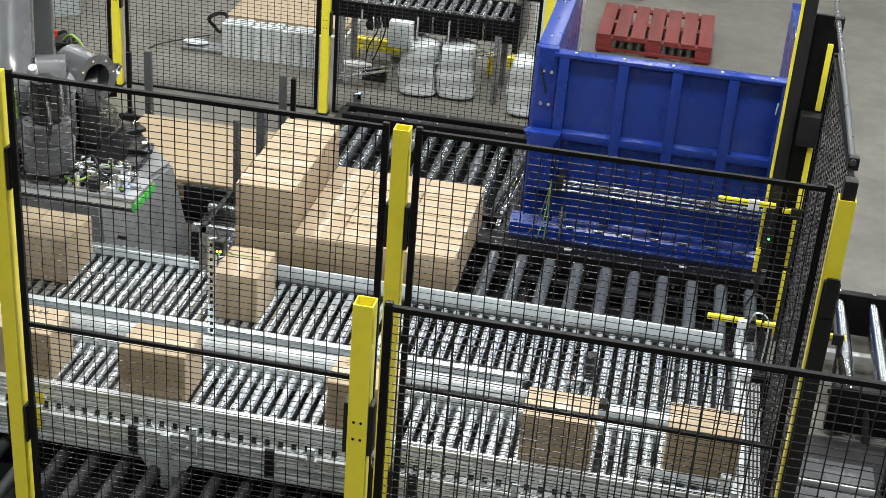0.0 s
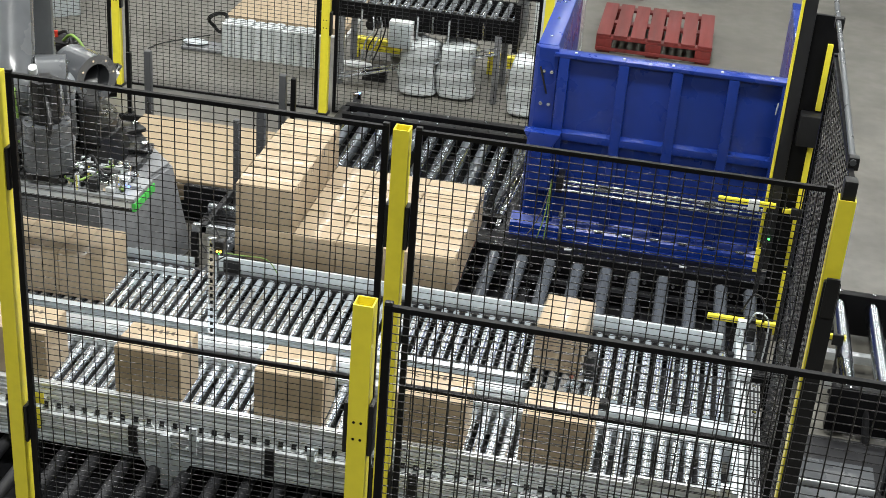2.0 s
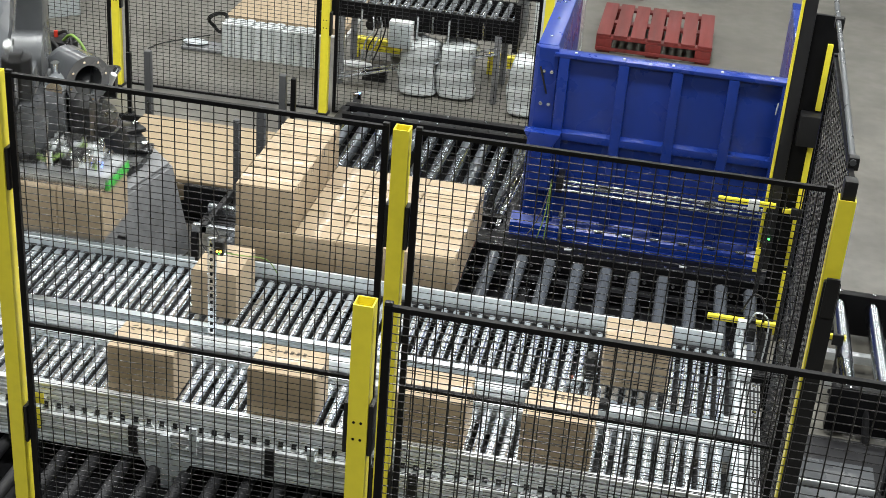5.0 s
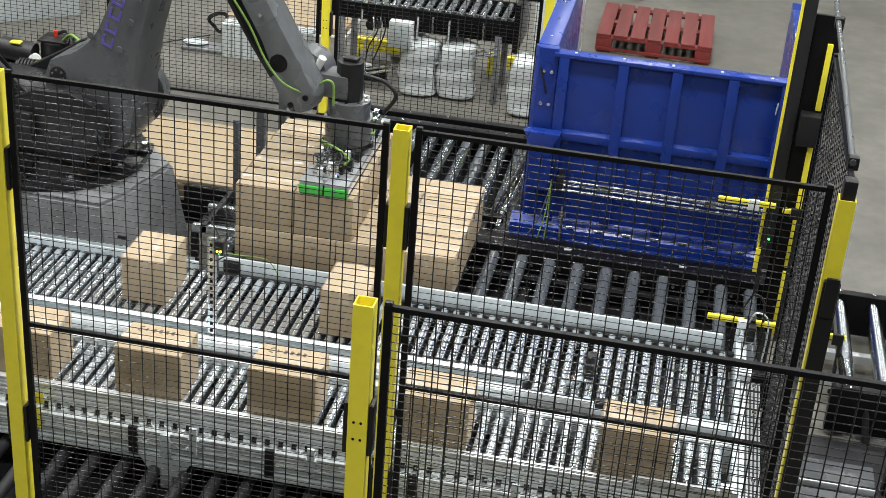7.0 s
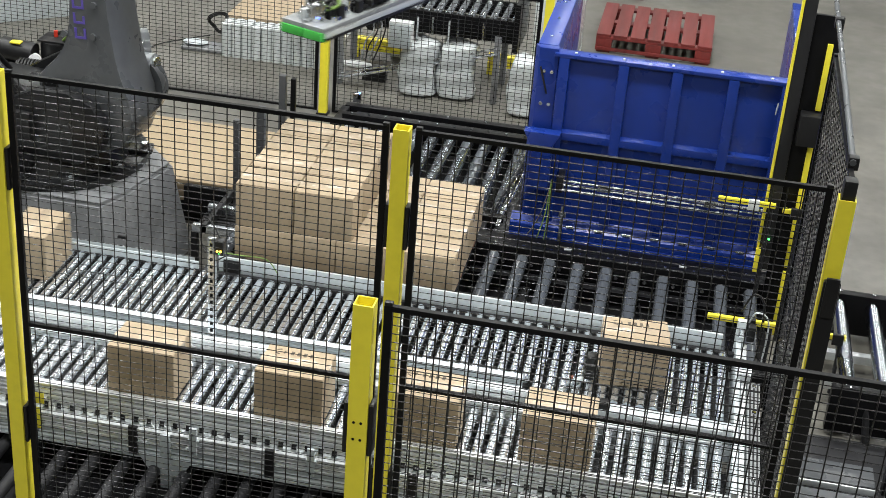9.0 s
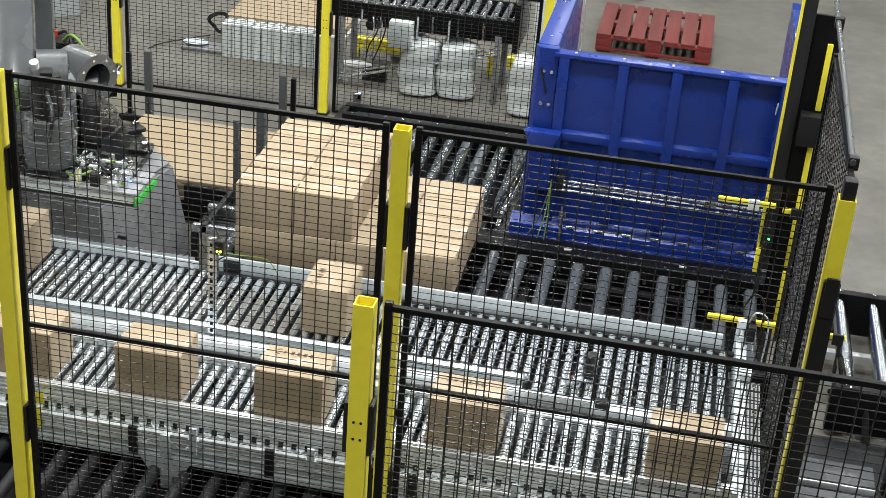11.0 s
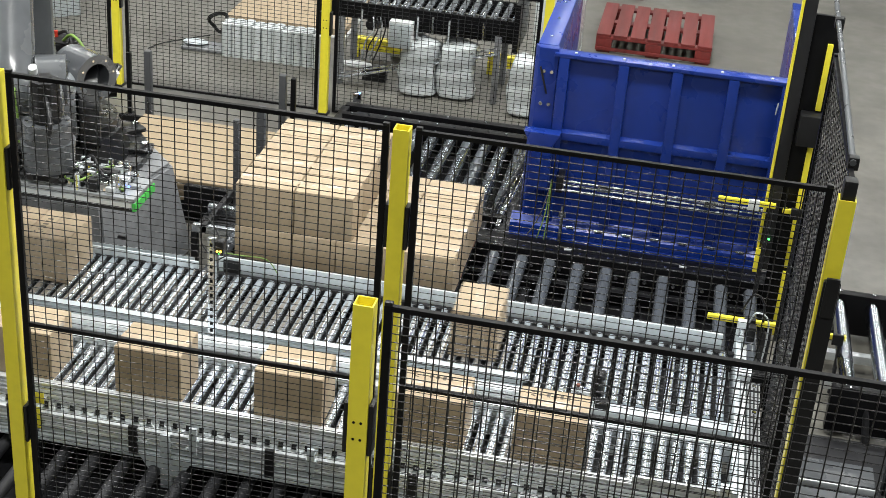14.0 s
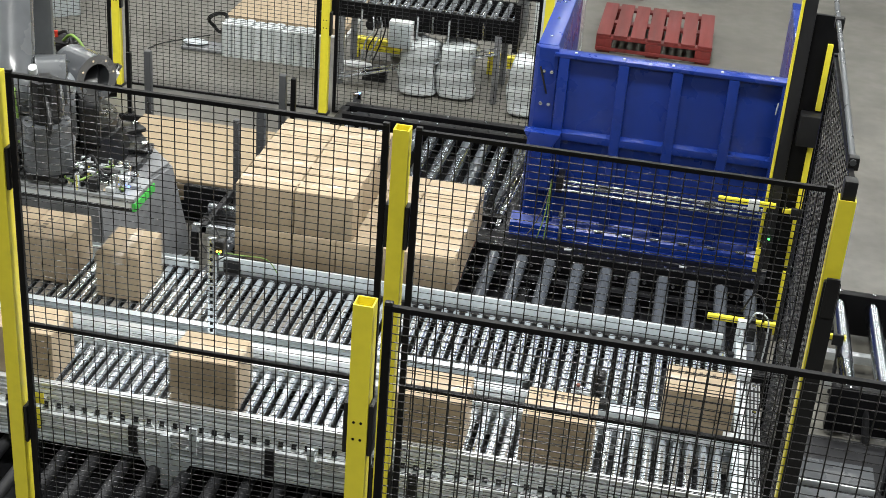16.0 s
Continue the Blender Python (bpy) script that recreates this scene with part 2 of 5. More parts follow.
part("top_tube", rod(B(), (1.622, 0.2, 2.222), (1.658, 2.6, 2.222), 0.0125, 12), ROBOT, side, "grey steel top tube")
for y in (0.225, 1.92):
    part("clamp", cube(B(), 1.603 + 0.015 * y, 1.643 + 0.015 * y, y - 0.02, y + 0.02, 2.19, 2.24, 0.006), PLASTIC, side)
# the fence across the aisle, nearer to the viewer
aisle = safety_fence("black wire mesh fence with yellow post across the aisle")
fence_post(aisle, (0.175, -1.28, 0), height=2.19, brackets=(1.76, 0.6), holes=True)
fence_panel(aisle, (0.232, -1.28, 0), height=2.09)
fence_panel(aisle, (1.76, -1.28, 0), height=2.09)
# the rear fence
back = safety_fence("black wire mesh rear fence with tall yellow posts")
for px in (-4.97, -3.32, -1.67, -0.02):
    fence_post(back, (px, 5.27, 0), brackets=(1.62, 0.72), holes=True)
for px in (-4.92, -3.27, -1.62):
    fence_panel(back, (px + 0.02, 5.27, 0), width=1.53, gap=0.02)


# ---- case conveyors ----
def roller_mesh(r, length, material, seg=14):
    bm = B()
    rod(bm, (0, 0, 0), (0, length, 0), r, seg)
    rod(bm, (0, -0.012, 0), (0, length + 0.012, 0), r * 0.3, 6)
    return mesh_of(bm, material)


LANE = 0.45
PITCH = 0.0635


def profile_rail(x0, x1, y0, y1, z0, z1):
    """A folded side rail with lips and beads, as one profile along x."""
    out = [(y1, z0), (y1, z1 - 0.006), (y1 + 0.004, z1 - 0.006), (y1 + 0.004, z1 + 0.003), (y0 - 0.012, z1 + 0.003), (y0 - 0.012, z1 - 0.006), (y0, z1 - 0.009)]
    beads = max(1, int((z1 - z0 - 0.02) / 0.022))
    for k in range(beads):
        m = z1 - 0.012 - (k + 0.5) * (z1 - z0 - 0.024) / beads
        out += [(y0, m + 0.007), (y0 - 0.008, m + 0.002), (y0 - 0.008, m - 0.004), (y0, m - 0.005)]
    out += [(y0, z0 + 0.008), (y0 - 0.014, z0 + 0.008), (y0 - 0.014, z0)]
    return prism(B(), out, x0, x1, "x")


def case_conveyor(name, label, x0, x1, y0, y1, wide_from=9.0, wide=0.0):
    c = thing(name, label, "roller conveyor", (0, 0, 0))
    me = roller_mesh(0.0215, y1 - y0, ZINC)
    me2 = roller_mesh(0.0215, y1 - y0 + wide, ZINC)
    k = int((x1 - x0) / PITCH)
    for i in range(k):
        x = x0 + (i + 0.5) * PITCH
        long_one = x > wide_from
        part("roller", me2 if long_one else me, None, c, at=pose(x, y0 - wide if long_one else y0, LANE - 0.0215))
    part("deck_tray", cube(B(), x0, x1, y0, y1, LANE - 0.16, LANE - 0.15), DARKSTEEL, c)
    return c


low = case_conveyor("case_conveyor", "galvanised roller conveyor lane carrying cartons outwards", -4.8, 1.45, 0.535, 0.93)
part("side_rail", profile_rail(-4.8, 1.45, 0.508, 0.53, LANE - 0.085, LANE + 0.008), ALU, low, "folded aluminium side rail")
part("side_rail", profile_rail(-4.8, 0.45, 0.94, 0.965, LANE - 0.09, LANE + 0.012), ALU, low)
part("lower_beam", profile_rail(-4.8, 1.45, 0.47, 0.505, LANE - 0.205, LANE - 0.13), ALU, low)
part("lower_beam", profile_rail(-4.8, 1.45, 0.474, 0.505, LANE - 0.285, LANE - 0.215), SHEET, low)
part("chain_tray", cube(B(), -4.8, 1.45, 0.51, 0.53, LANE - 0.13, LANE - 0.085), DARKSTEEL, low)
tab = mesh_of(cube(B(), -0.019, 0.019, -0.012, 0.006, -0.018, 0.018, 0.004), ALU)
for i in range(72):
    part("axle_end", tab, None, low, at=pose(-3.15 + i * PITCH, 0.503, LANE - 0.108))
for x in (-0.98, -0.42, 0.52, 1.05):
    bracket = part("flank_bracket", cube(B(), x - 0.018, x + 0.018, 0.438, 0.452, LANE - 0.21, LANE - 0.06, 0.003), SHEET, low)
    part("foot", cube(B(), x - 0.026, x + 0.026, 0.438, 0.495, LANE - 0.135, LANE - 0.128, 0.002), SHEET, bracket)
    for z in (LANE - 0.19, LANE - 0.09):
        part("screw", rod(B(), (x, 0.438, z), (x, 0.432, z), 0.007, 8), CHROME, bracket)
for x in (-1.28, -0.62, 0.05, 0.72, -2.1):
    part("drive_clamp", cube(B(), x - 0.022, x + 0.022, 0.455, 0.475, LANE - 0.27, LANE - 0.12, 0.003), PLASTIC, low, "black plastic clamp")
for x in (-3.6, -2.4, -1.12, 0.35, 1.3):
    bm = B()
    cube(bm, x - 0.024, x + 0.024, 0.448, 0.47, LANE - 0.25, LANE - 0.13, 0.003)
    prism(bm, ((x - 0.13, LANE - 0.26), (x + 0.13, LANE - 0.26), (x + 0.07, LANE - 0.36), (x - 0.07, LANE - 0.36)), 0.452, 0.46, "y")
    cube(bm, x - 0.03, x + 0.03, 0.461, 0.5, 0, LANE - 0.26, 0.003)
    part("support_leg", bm, SHEET, low)
    part("support_leg", cube(B(), x - 0.03, x + 0.03, 0.9, 0.95, 0, LANE - 0.16, 0.003), SHEET, low)

up = case_conveyor("case_conveyor", "galvanised roller conveyor lane feeding the robot", -4.8, 1.45, 1.262, 1.80, wide_from=0.46, wide=0.095)
part("side_rail", profile_rail(-4.8, 0.43, 1.225, 1.25, LANE - 0.1, LANE + 0.008), SHEET, up)
part("side_rail", profile_rail(-4.8, 0.43, 1.13, 1.165, LANE - 0.13, LANE - 0.012), ALU, up)
part("gap_cover", cube(B(), -4.8, 0.43, 0.97, 1.11, LANE - 0.075, LANE - 0.068, 0.002), ALU, up)
part("gap_cover", cube(B(), -4.8, 0.43, 1.17, 1.222, LANE - 0.06, LANE - 0.05, 0.002), SHEET, up)
part("side_rail", cube(B(), -4.8, 1.45, 1.806, 1.829, LANE - 0.12, LANE - 0.006, 0.002), DARKSTEEL, up)
guide = part("guide_rail", cube(B(), -1.33, 1.38, 1.83, 1.845, LANE - 0.02, LANE + 0.08, 0.002), SHEET, up, "pale sheet metal guide rail")
part("guide_rail", cube(B(), -4.8, -1.47, 1.83, 1.842, LANE - 0.02, LANE + 0.05, 0.002), SHEET, up)
for x in (-0.9, 0.3, 1.2, -2.0, -3.6):
    part("support_leg", cube(B(), x - 0.03, x + 0.03, 1.2, 1.25, 0, LANE - 0.13, 0.003), SHEET, up)
    part("support_leg", cube(B(), x - 0.03, x + 0.03, 1.82, 1.87, 0, LANE - 0.13, 0.003), SHEET, up)


for x, z0, z1 in ((-1.735, LANE - 0.075, LANE - 0.015), (-1.76, LANE - 0.215, LANE - 0.1)):
    part("label_plate", cube(B(), x - 0.026, x + 0.026, 0.452, 0.456, z0, z1, 0.001), YELLOW, low, "yellow label plate")
    part("label_arm", cube(B(), x - 0.02, x + 0.02, 0.456, 0.51, z0 + 0.01, z0 + 0.014), ALU, low)

# ---- cartons ----
CL, CW, CH = 0.325, 0.242, 0.252


def carton(at, rz=0, label="plain brown sealed cardboard carton", group="cartons", printed=False):
    c = thing("carton", label, "cardboard box", at, group, rz=rz)
    bm = B()
    cube(bm, -CL / 2 + 0.0015, CL / 2 - 0.0015, -CW / 2 + 0.0015, CW / 2 - 0.0015, 0.002, CH - 0.0035, 0.006)
    part("body", bm, CARD, c)
    for s in (-1, 1):
        part("flap", cube(B(), -CL / 2 + 0.004, CL / 2 - 0.004, s * 0.0016, s * (CW / 2 - 0.004), CH - 0.0034, CH, 0.0012), CARD, c)
    part("tape", cube(B(), -CL / 2 - 0.0006, CL / 2 + 0.0006, -0.027, 0.027, CH - 0.055, CH + 0.0006, 0.0005), TAPE, c, "clear glossy packing tape")
    if printed:
        for k in range(3):
            bm = B()
            a = k * math.tau / 3
            cube(bm, -0.012, 0.012, -0.004, 0.004, 0, 0.0008)
            bmesh.ops.transform(bm, matrix=pose(-0.09 + 0.02 * math.cos(a), 0.066 + 0.02 * math.sin(a), CH + 0.0002, 0, 0, math.degrees(a) + 90), verts=bm.verts[:])
            part("printed_mark", bm, PRINT, c)
        for k in range(4):
            part("printed_mark", cube(B(), -0.04 + 0.03 * k, -0.025 + 0.03 * k, 0.05, 0.08, CH + 0.0002, CH + 0.001), PRINT, c)
    return c

# ---- pallet conveyors ----
ROLL = 0.27


def pallet_conveyor(label, x0, x1, y0, y1, pitch, material, r=0.039, front=True, rear=True, z=ROLL, group="pallet conveyors", deep=0.17, tray=True, shade_z=None):
    c = thing("pallet_conveyor", label, "roller conveyor", (0, 0, 0), group)
    me = roller_mesh(r, y1 - y0 - 0.06, material, 18)
    k = int(round((x1 - x0) / pitch))
    for i in range(k):
        part("roller", me, None, c, at=pose(x0 + (i + 0.5) * pitch, y0 + 0.03, z - r))
    bolt = mesh_of(rod(B(), (0, 0, 0), (0, 0, 0.008), 0.009, 6), STEEL)
    for on, ya, yb in ((front, y0 - 0.06, y0), (rear, y1, y1 + 0.06)):
        if not on:
            continue
        bm = B()
        cube(bm, x0, x1, ya, yb, z - deep, z + 0.02, 0.004)
        part("side_frame", bm, BLACK, c)
        for i in range(k):
            part("bolt", bolt, None, c, at=pose(x0 + (i + 0.5) * pitch, (ya + yb) / 2, z + 0.02))
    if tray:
        # added black sheet that stands in for the shade beneath the rollers
        part("tray", cube(B(), x0, x1, y0, y1, (shade_z or z - 0.19) - 0.01, shade_z or z - 0.19), BLACK, c)
    else:
        for y in (y0 + 0.3, y0 + 0.62):
            part("cross_bar", cube(B(), x0, x1, y, y + 0.05, z - 0.2, z - 0.15, 0.003), ALU, c)
    for x in (x0 + 0.08, x1 - 0.08):
        for y in (y0 + 0.02, y1 - 0.02):
            part("leg", cube(B(), x - 0.03, x + 0.03, y - 0.03, y + 0.03, 0, z - 0.2, 0.003), DARKSTEEL, c)
    return c


main = pallet_conveyor("black framed pallet conveyor with dark grey rollers", -1.587, 1.67, 1.94, 2.93, 0.17, PVC)
part("inner_beam", cube(B(), -0.05, 1.6, 2.02, 2.09, 0.10, 0.15, 0.004), ALU, main, "pale inner beam below the rollers")
part("chain_guard", cube(B(), -0.1, 1.66, 2.78, 2.86, 0.10, 0.17, 0.004), BLACK, main)
for k in range(9):
    part("bearing", rod(B(), (0.09 + 0.17 * k, 2.885, 0.21), (0.09 + 0.17 * k, 2.925, 0.21), 0.012, 10), CHROME, main)
for x, y in ((0.25, 2.4), (0.86, 2.34), (1.4, 2.5)):
    part("cross_member", cube(B(), x - 0.03, x + 0.03, 1.97, 2.9, 0.082, 0.12, 0.003), DARKSTEEL, main)
    tube("cable", ((x + 0.05, 2.86, 0.13), (x + 0.09, 2.6, 0.11), (x + 0.03, y, 0.14), (x + 0.1, 2.1, 0.16)), 0.006, PLASTIC, main)
part("valve_block", cube(B(), 0.08, 0.2, 2.25, 2.36, 0.082, 0.15, 0.006), SHEET, main)
tube("cable", ((0.12, 2.3, 0.15), (0.2, 2.42, 0.19), (0.28, 2.3, 0.14), (0.22, 2.16, 0.13)), 0.005, CLEAR, main)
part("sensor_box", cube(B(), 0.98, 1.06, 2.17, 2.25, 0.082, 0.16, 0.006), PLASTIC, main)
for x in (1.16, 1.34):
    part("label_plate", cube(B(), x - 0.05, x + 0.05, 1.99, 2.015, 0.13, 0.16, 0.002), WHITE, main)
pallet_conveyor("outfeed pallet conveyor with bright steel rollers outside the fence", 1.98, 4.0, 1.94, 2.97, 0.19, CHROMEROLL, r=0.045, deep=0.24, tray=False)
rear = pallet_conveyor("black framed pallet conveyor behind the load with steel rollers", -1.36, 0.02, 3.36, 4.62, 0.125, REARROLL, r=0.042)
# deep cover beam between the two lines
bm = B()
cube(bm, -1.4, 1.68, 2.995, 3.12, 0.12, 0.285, 0.006)
beam = solo("cover_beam", bm, BLACK, "long black steel cover beam between the conveyors", "beam")
for k in range(12):
    part("bolt", rod(B(), (0, 0, 0), (0, 0, 0.007), 0.008, 6), STEEL, beam, at=pose(0.15 + 0.125 * k, 3.04, 0.285))
for x in (0.46, 1.15):
    part("reflector", cube(B(), x - 0.022, x + 0.022, 3.0, 3.02, 0.285, 0.292, 0.002), CLEAR, beam, "pale plastic reflector")
rf = thing("rear_frame", "open black steel end frame of the rear conveyor", "frame", (0, 0, 0))
part("beam", cube(B(), -1.40, 0.05, 4.86, 4.93, 0.19, 0.26, 0.005), BLACK, rf)
part("beam", cube(B(), -1.28, 0.05, 4.69, 4.75, 0.20, 0.27, 0.005), BLACK, rf)
part("side_beam", cube(B(), -1.42, -1.36, 4.5, 4.858, 0.19, 0.255, 0.005), BLACK, rf)
# dark block on the floor in place of the shadow below the end frame
part("base_beam", cube(B(), -1.40, 0.05, 4.72, 4.9, 0.0, 0.06, 0.005), DARKSTEEL, rf)
for x in (-1.37, -0.68, 0.02):
    part("leg", cube(B(), x - 0.028, x + 0.028, 4.868, 4.922, 0.0, 0.189, 0.003), BLACK, rf)
for k in range(5):
    part("bolt", rod(B(), (-1.2 + 0.28 * k, 4.895, 0.26), (-1.2 + 0.28 * k, 4.895, 0.267), 0.008, 6), STEEL, rf)
part("sensor", cube(B(), -1.36, -1.30, 4.93, 4.96, 0.26, 0.33, 0.006), CHROME, rf)
part("led", ball(B(), (-1.31, 4.925, 0.34), 0.008), BLUELED, rf)
# chain track beside the rear conveyor
track = thing("chain_track", "dark chain track with cables beside the rear conveyor", "conveyor track", (0, 0, 0))
part("channel", cube(B(), -0.02, 0.06, 3.13, 4.66, 0.0, 0.26, 0.006), DARKSTEEL, track)
part("channel", cube(B(), -0.115, -0.08, 3.13, 3.34, 0.0, 0.25, 0.006), DARKSTEEL, track)
part("guide_bar", cube(B(), -0.015, 0.01, 3.2, 4.6, 0.26, 0.285, 0.003), STEEL, track)
tube("hose", ((0.03, 4.4, 0.32), (0.02, 4.0, 0.34), (-0.02, 3.7, 0.31), (-0.05, 3.45, 0.30), (-0.06, 3.3, 0.25)), 0.012, PLASTIC, track)
tube("hose", ((0.05, 4.3, 0.30), (0.05, 3.9, 0.33), (0.02, 3.5, 0.30), (-0.02, 3.3, 0.26)), 0.009, STEEL, track)

# ---- the pallet and its load ----
pallet_at = (-0.69, 2.43, ROLL)


def wood_pallet(name, label, at, w, d, h, board, boards, rz=0):
    p = thing(name, label, "pallet", at, rz=rz)
    bw = w / (boards + (boards - 1) * 0.22)
    me = mesh_of(cube(B(), -bw / 2, bw / 2, -d / 2, d / 2, 0, 0.022, 0.003), board)
    for i in range(boards):
        part("deck_board", me, None, p, at=pose(-w / 2 + bw / 2 + i * bw * 1.22, 0, h - 0.022))
    for y in (-d / 2 + 0.05, 0, d / 2 - 0.05):
        part("stringer", cube(B(), -w / 2, w / 2, y - 0.05, y + 0.05, h - 0.044, h - 0.0225, 0.003), board, p)
        for x in (-w / 2 + 0.07, 0, w / 2 - 0.07):
            part("block", cube(B(), x - 0.07, x + 0.07, y - 0.05, y + 0.05, 0.02, h - 0.045, 0.004), board, p)
    for x in (-w / 2 + 0.07, 0, w / 2 - 0.07):
        part("base_board", cube(B(), x - 0.06, x + 0.06, -d / 2, d / 2, 0, 0.0195, 0.003), board, p)
    return p


wood_pallet("pallet", "dark red-brown wooden pallet under the carton load", pallet_at, 1.2, 1.0, 0.143, BROWNRED, 7)
L1 = ROLL + 0.144
L2 = L1 + CH + 0.003
# first layer: rows of four cartons, and one row of three turned cartons
x = -1.282
for col, width in enumerate((CL, CW, CL, CL)):
    width_gap = width + 0.0015
    for i in range(3 if width == CW else 4):
        step = CL + 0.002 if width == CW else CW + 0.001
        carton((x + width / 2, 1.945 + step * (i + 0.5), L1), rz=90 if width == CW else 0, group="cartons stacked on the pallet",
               label="brown cardboard carton in the lower layer on the pallet")
    x += width_gap
for i in range(4):
    carton((-1.118 + 0.002 * (i % 2), 1.955 + (CW + 0.001) * (i + 0.5), L2), group="cartons stacked on the pallet",
           label="brown taped cardboard carton in the upper layer")

# ---- blue pallet magazine ----
mag = thing("pallet_magazine", "blue painted steel pallet magazine with ribbed front wall", "machine", (0, 0, 0))
part("front_wall", cube(B(), 0.26, 1.6, 3.2, 3.24, 0.34, 1.44, 0.004), BLUE, mag)
part("top_rim", cube(B(), 0.24, 1.6, 3.165, 3.26, 1.43, 1.455, 0.006), BLUE, mag)
for x in (0.30, 0.645, 0.955, 1.275, 1.575):
    part("rib", cube(B(), x - 0.03, x + 0.03, 3.165, 3.2, 0.38, 1.43, 0.004), BLUE, mag)
for a, b in ((0.335, 0.61), (0.68, 0.92), (0.99, 1.24), (1.31, 1.545)):
    bm = B()
    prism(bm, ((3.2, 0.985), (3.163, 0.97), (3.163, 0.925), (3.2, 0.915)), a - 0.006, b + 0.006, "x", 0.003)
    part("ledge", bm, BLUE, mag)
bm = B()
prism(bm, ((0.12, 3.25), (0.15, 3.19), (0.262, 3.19), (0.262, 3.25)), 0.3, 1.47, "z", 0.004)
part("corner_plate", bm, BLUE, mag)
for zz in (1.33, 1.13, 0.86):
    for xx in (0.185, 0.232):
        part("bolt", rod(B(), (xx, 3.19, zz), (xx, 3.18, zz), 0.011, 8), STEEL, mag)
bm = B()
prism(bm, ((0.115, 0.985), (0.33, 0.985), (0.29, 0.90), (0.29, 0.62), (0.17, 0.62), (0.17, 0.885)), 3.08, 3.163, "y", 0.005)
part("gusset_box", bm, BLUE, mag)
for x0, x1 in ((0.13, 0.25), (1.62, 1.7)):
    part("side_wall", cube(B(), x0, x1, 3.26, 4.75, 0.3, 1.47 if x0 < 1 else 1.46, 0.008), BLUE, mag)
for k in range(4):
    part("bolt", rod(B(), (0.19, 3.4 + 0.35 * k, 1.47), (0.19, 3.4 + 0.35 * k, 1.478), 0.01, 8), STEEL, mag)
bm = B()
prism(bm, ((3.16, 0.3), (3.13, 0.3), (3.13, 0.36), (3.2, 0.41), (3.2, 0.34)), 0.08, 1.6, "x", 0.004)
part("base_beam", bm, BLUE, mag)
part("base_beam", cube(B(), 0.08, 1.6, 3.125, 3.27, 0.0, 0.3, 0.004), BLUE, mag)
for k in range(7):
    part("chrome_runner", rod(B(), (0.425 + 0.17 * k, 3.135, 0.378), (0.475 + 0.17 * k, 3.135, 0.378), 0.009, 12), ZINC, mag, "bright steel runner")
for zz, r in ((0.70, 0.008), (0.672, 0.005), (0.64, 0.011)):
    part("guide_rod", rod(B(), (0.36, 3.09, zz), (1.62, 3.09, zz - 0.01), r, 10), STEEL, mag, "bright steel cylinder rod")
for xx in (0.62, 1.25):
    part("rod_clamp", cube(B(), xx - 0.035, xx + 0.035, 3.07, 3.11, 0.665, 0.712, 0.004), CHROME, mag)
for xx in (0.36, 1.6):
    part("rod_bracket", cube(B(), xx - 0.02, xx + 0.02, 3.08, 3.2, 0.62, 0.72, 0.003), PLASTIC, mag)
part("sensor_post", cube(B(), 0.385, 0.4, 3.08, 3.1, 0.3, 0.53, 0.002), STEEL, mag)
part("sensor", cube(B(), 0.375, 0.42, 3.065, 3.08, 0.47, 0.50, 0.003), CHROME, mag)
for k, (dx, mt) in enumerate(((0.0, CABLE), (0.02, CABLE), (-0.03, STEEL))):
    tube("cable", ((0.31, 3.08, 0.70), (0.305 + dx * 0.3, 3.07, 0.6), (0.29 + dx, 3.07, 0.45), (0.26 + dx * 2.2, 3.06, 0.31)), 0.004, mt, mag)
part("wiper_arm", rod(B(), (0.165, 3.17, 1.36), (0.215, 3.17, 1.20), 0.006, 8), PLASTIC, mag)
part("door_stop", rod(B(), (1.535, 3.16, 1.33), (1.53, 3.16, 1.26), 0.004, 6), CLEAR, mag)

for k in range(5):
    part("bolt", rod(B(), (0.36 + 0.28 * k, 3.2, 1.455), (0.36 + 0.28 * k, 3.2, 1.462), 0.009, 8), WHITE, mag)
# red pallet on the floor behind the magazine
red = wood_pallet("pallet", "worn red painted wooden pallet on the concrete floor", (0.70, 8.0, 0.0), 1.01, 0.95, 0.165, RED, 7)
part("end_board", cube(B(), -0.505, 0.505, -0.49, -0.476, 0.02, 0.05, 0.003), RED, red)
solo("wood_stack", cube(B(), 0.42, 0.5, 9.2, 9.6, 0, 0.05, 0.004), RED, "short red timber offcut on the floor", "timber")

# ---- light curtain at the outlet ----
lc = thing("light_curtain", "black light curtain column with yellow edges", "light curtain", (0, 0, 0))
part("column", cube(B(), 1.557, 1.625, 2.87, 2.93, 0.42, 2.5, 0.004), DARKSTEEL, lc, "dark brown sensor column")
part("edge_strip", cube(B(), 1.543, 1.556, 2.865, 2.93, 0.55, 2.5, 0.003), YELLOW, lc, "yellow edge strip")
part("foot_block", cube(B(), 1.54, 1.59, 2.84, 2.866, 0.41, 0.56, 0.003), YELLOW, lc)
part("back_panel", cube(B(), 1.626, 1.78, 2.9, 2.93, 0.0, 1.95, 0.004), BLACK, lc)
for z0, z1 in ((0.0, 0.42), (0.45, 1.22), (1.42, 1.80)):
    part("edge_strip", cube(B(), 1.715, 1.745, 2.875, 2.899, z0, z1, 0.003), YELLOW, lc)
part("drive_box", cube(B(), 1.64, 1.77, 2.80, 2.899, 1.23, 1.41, 0.008), PLASTIC, lc, "black drive box")
part("lamp_dot", ball(B(), (1.60, 2.862, 0.62), 0.006), GREENLED, lc)
part("column", cube(B(), 1.50, 1.545, 2.45, 2.5, 0.0, 0.25, 0.004), DARKSTEEL, lc)


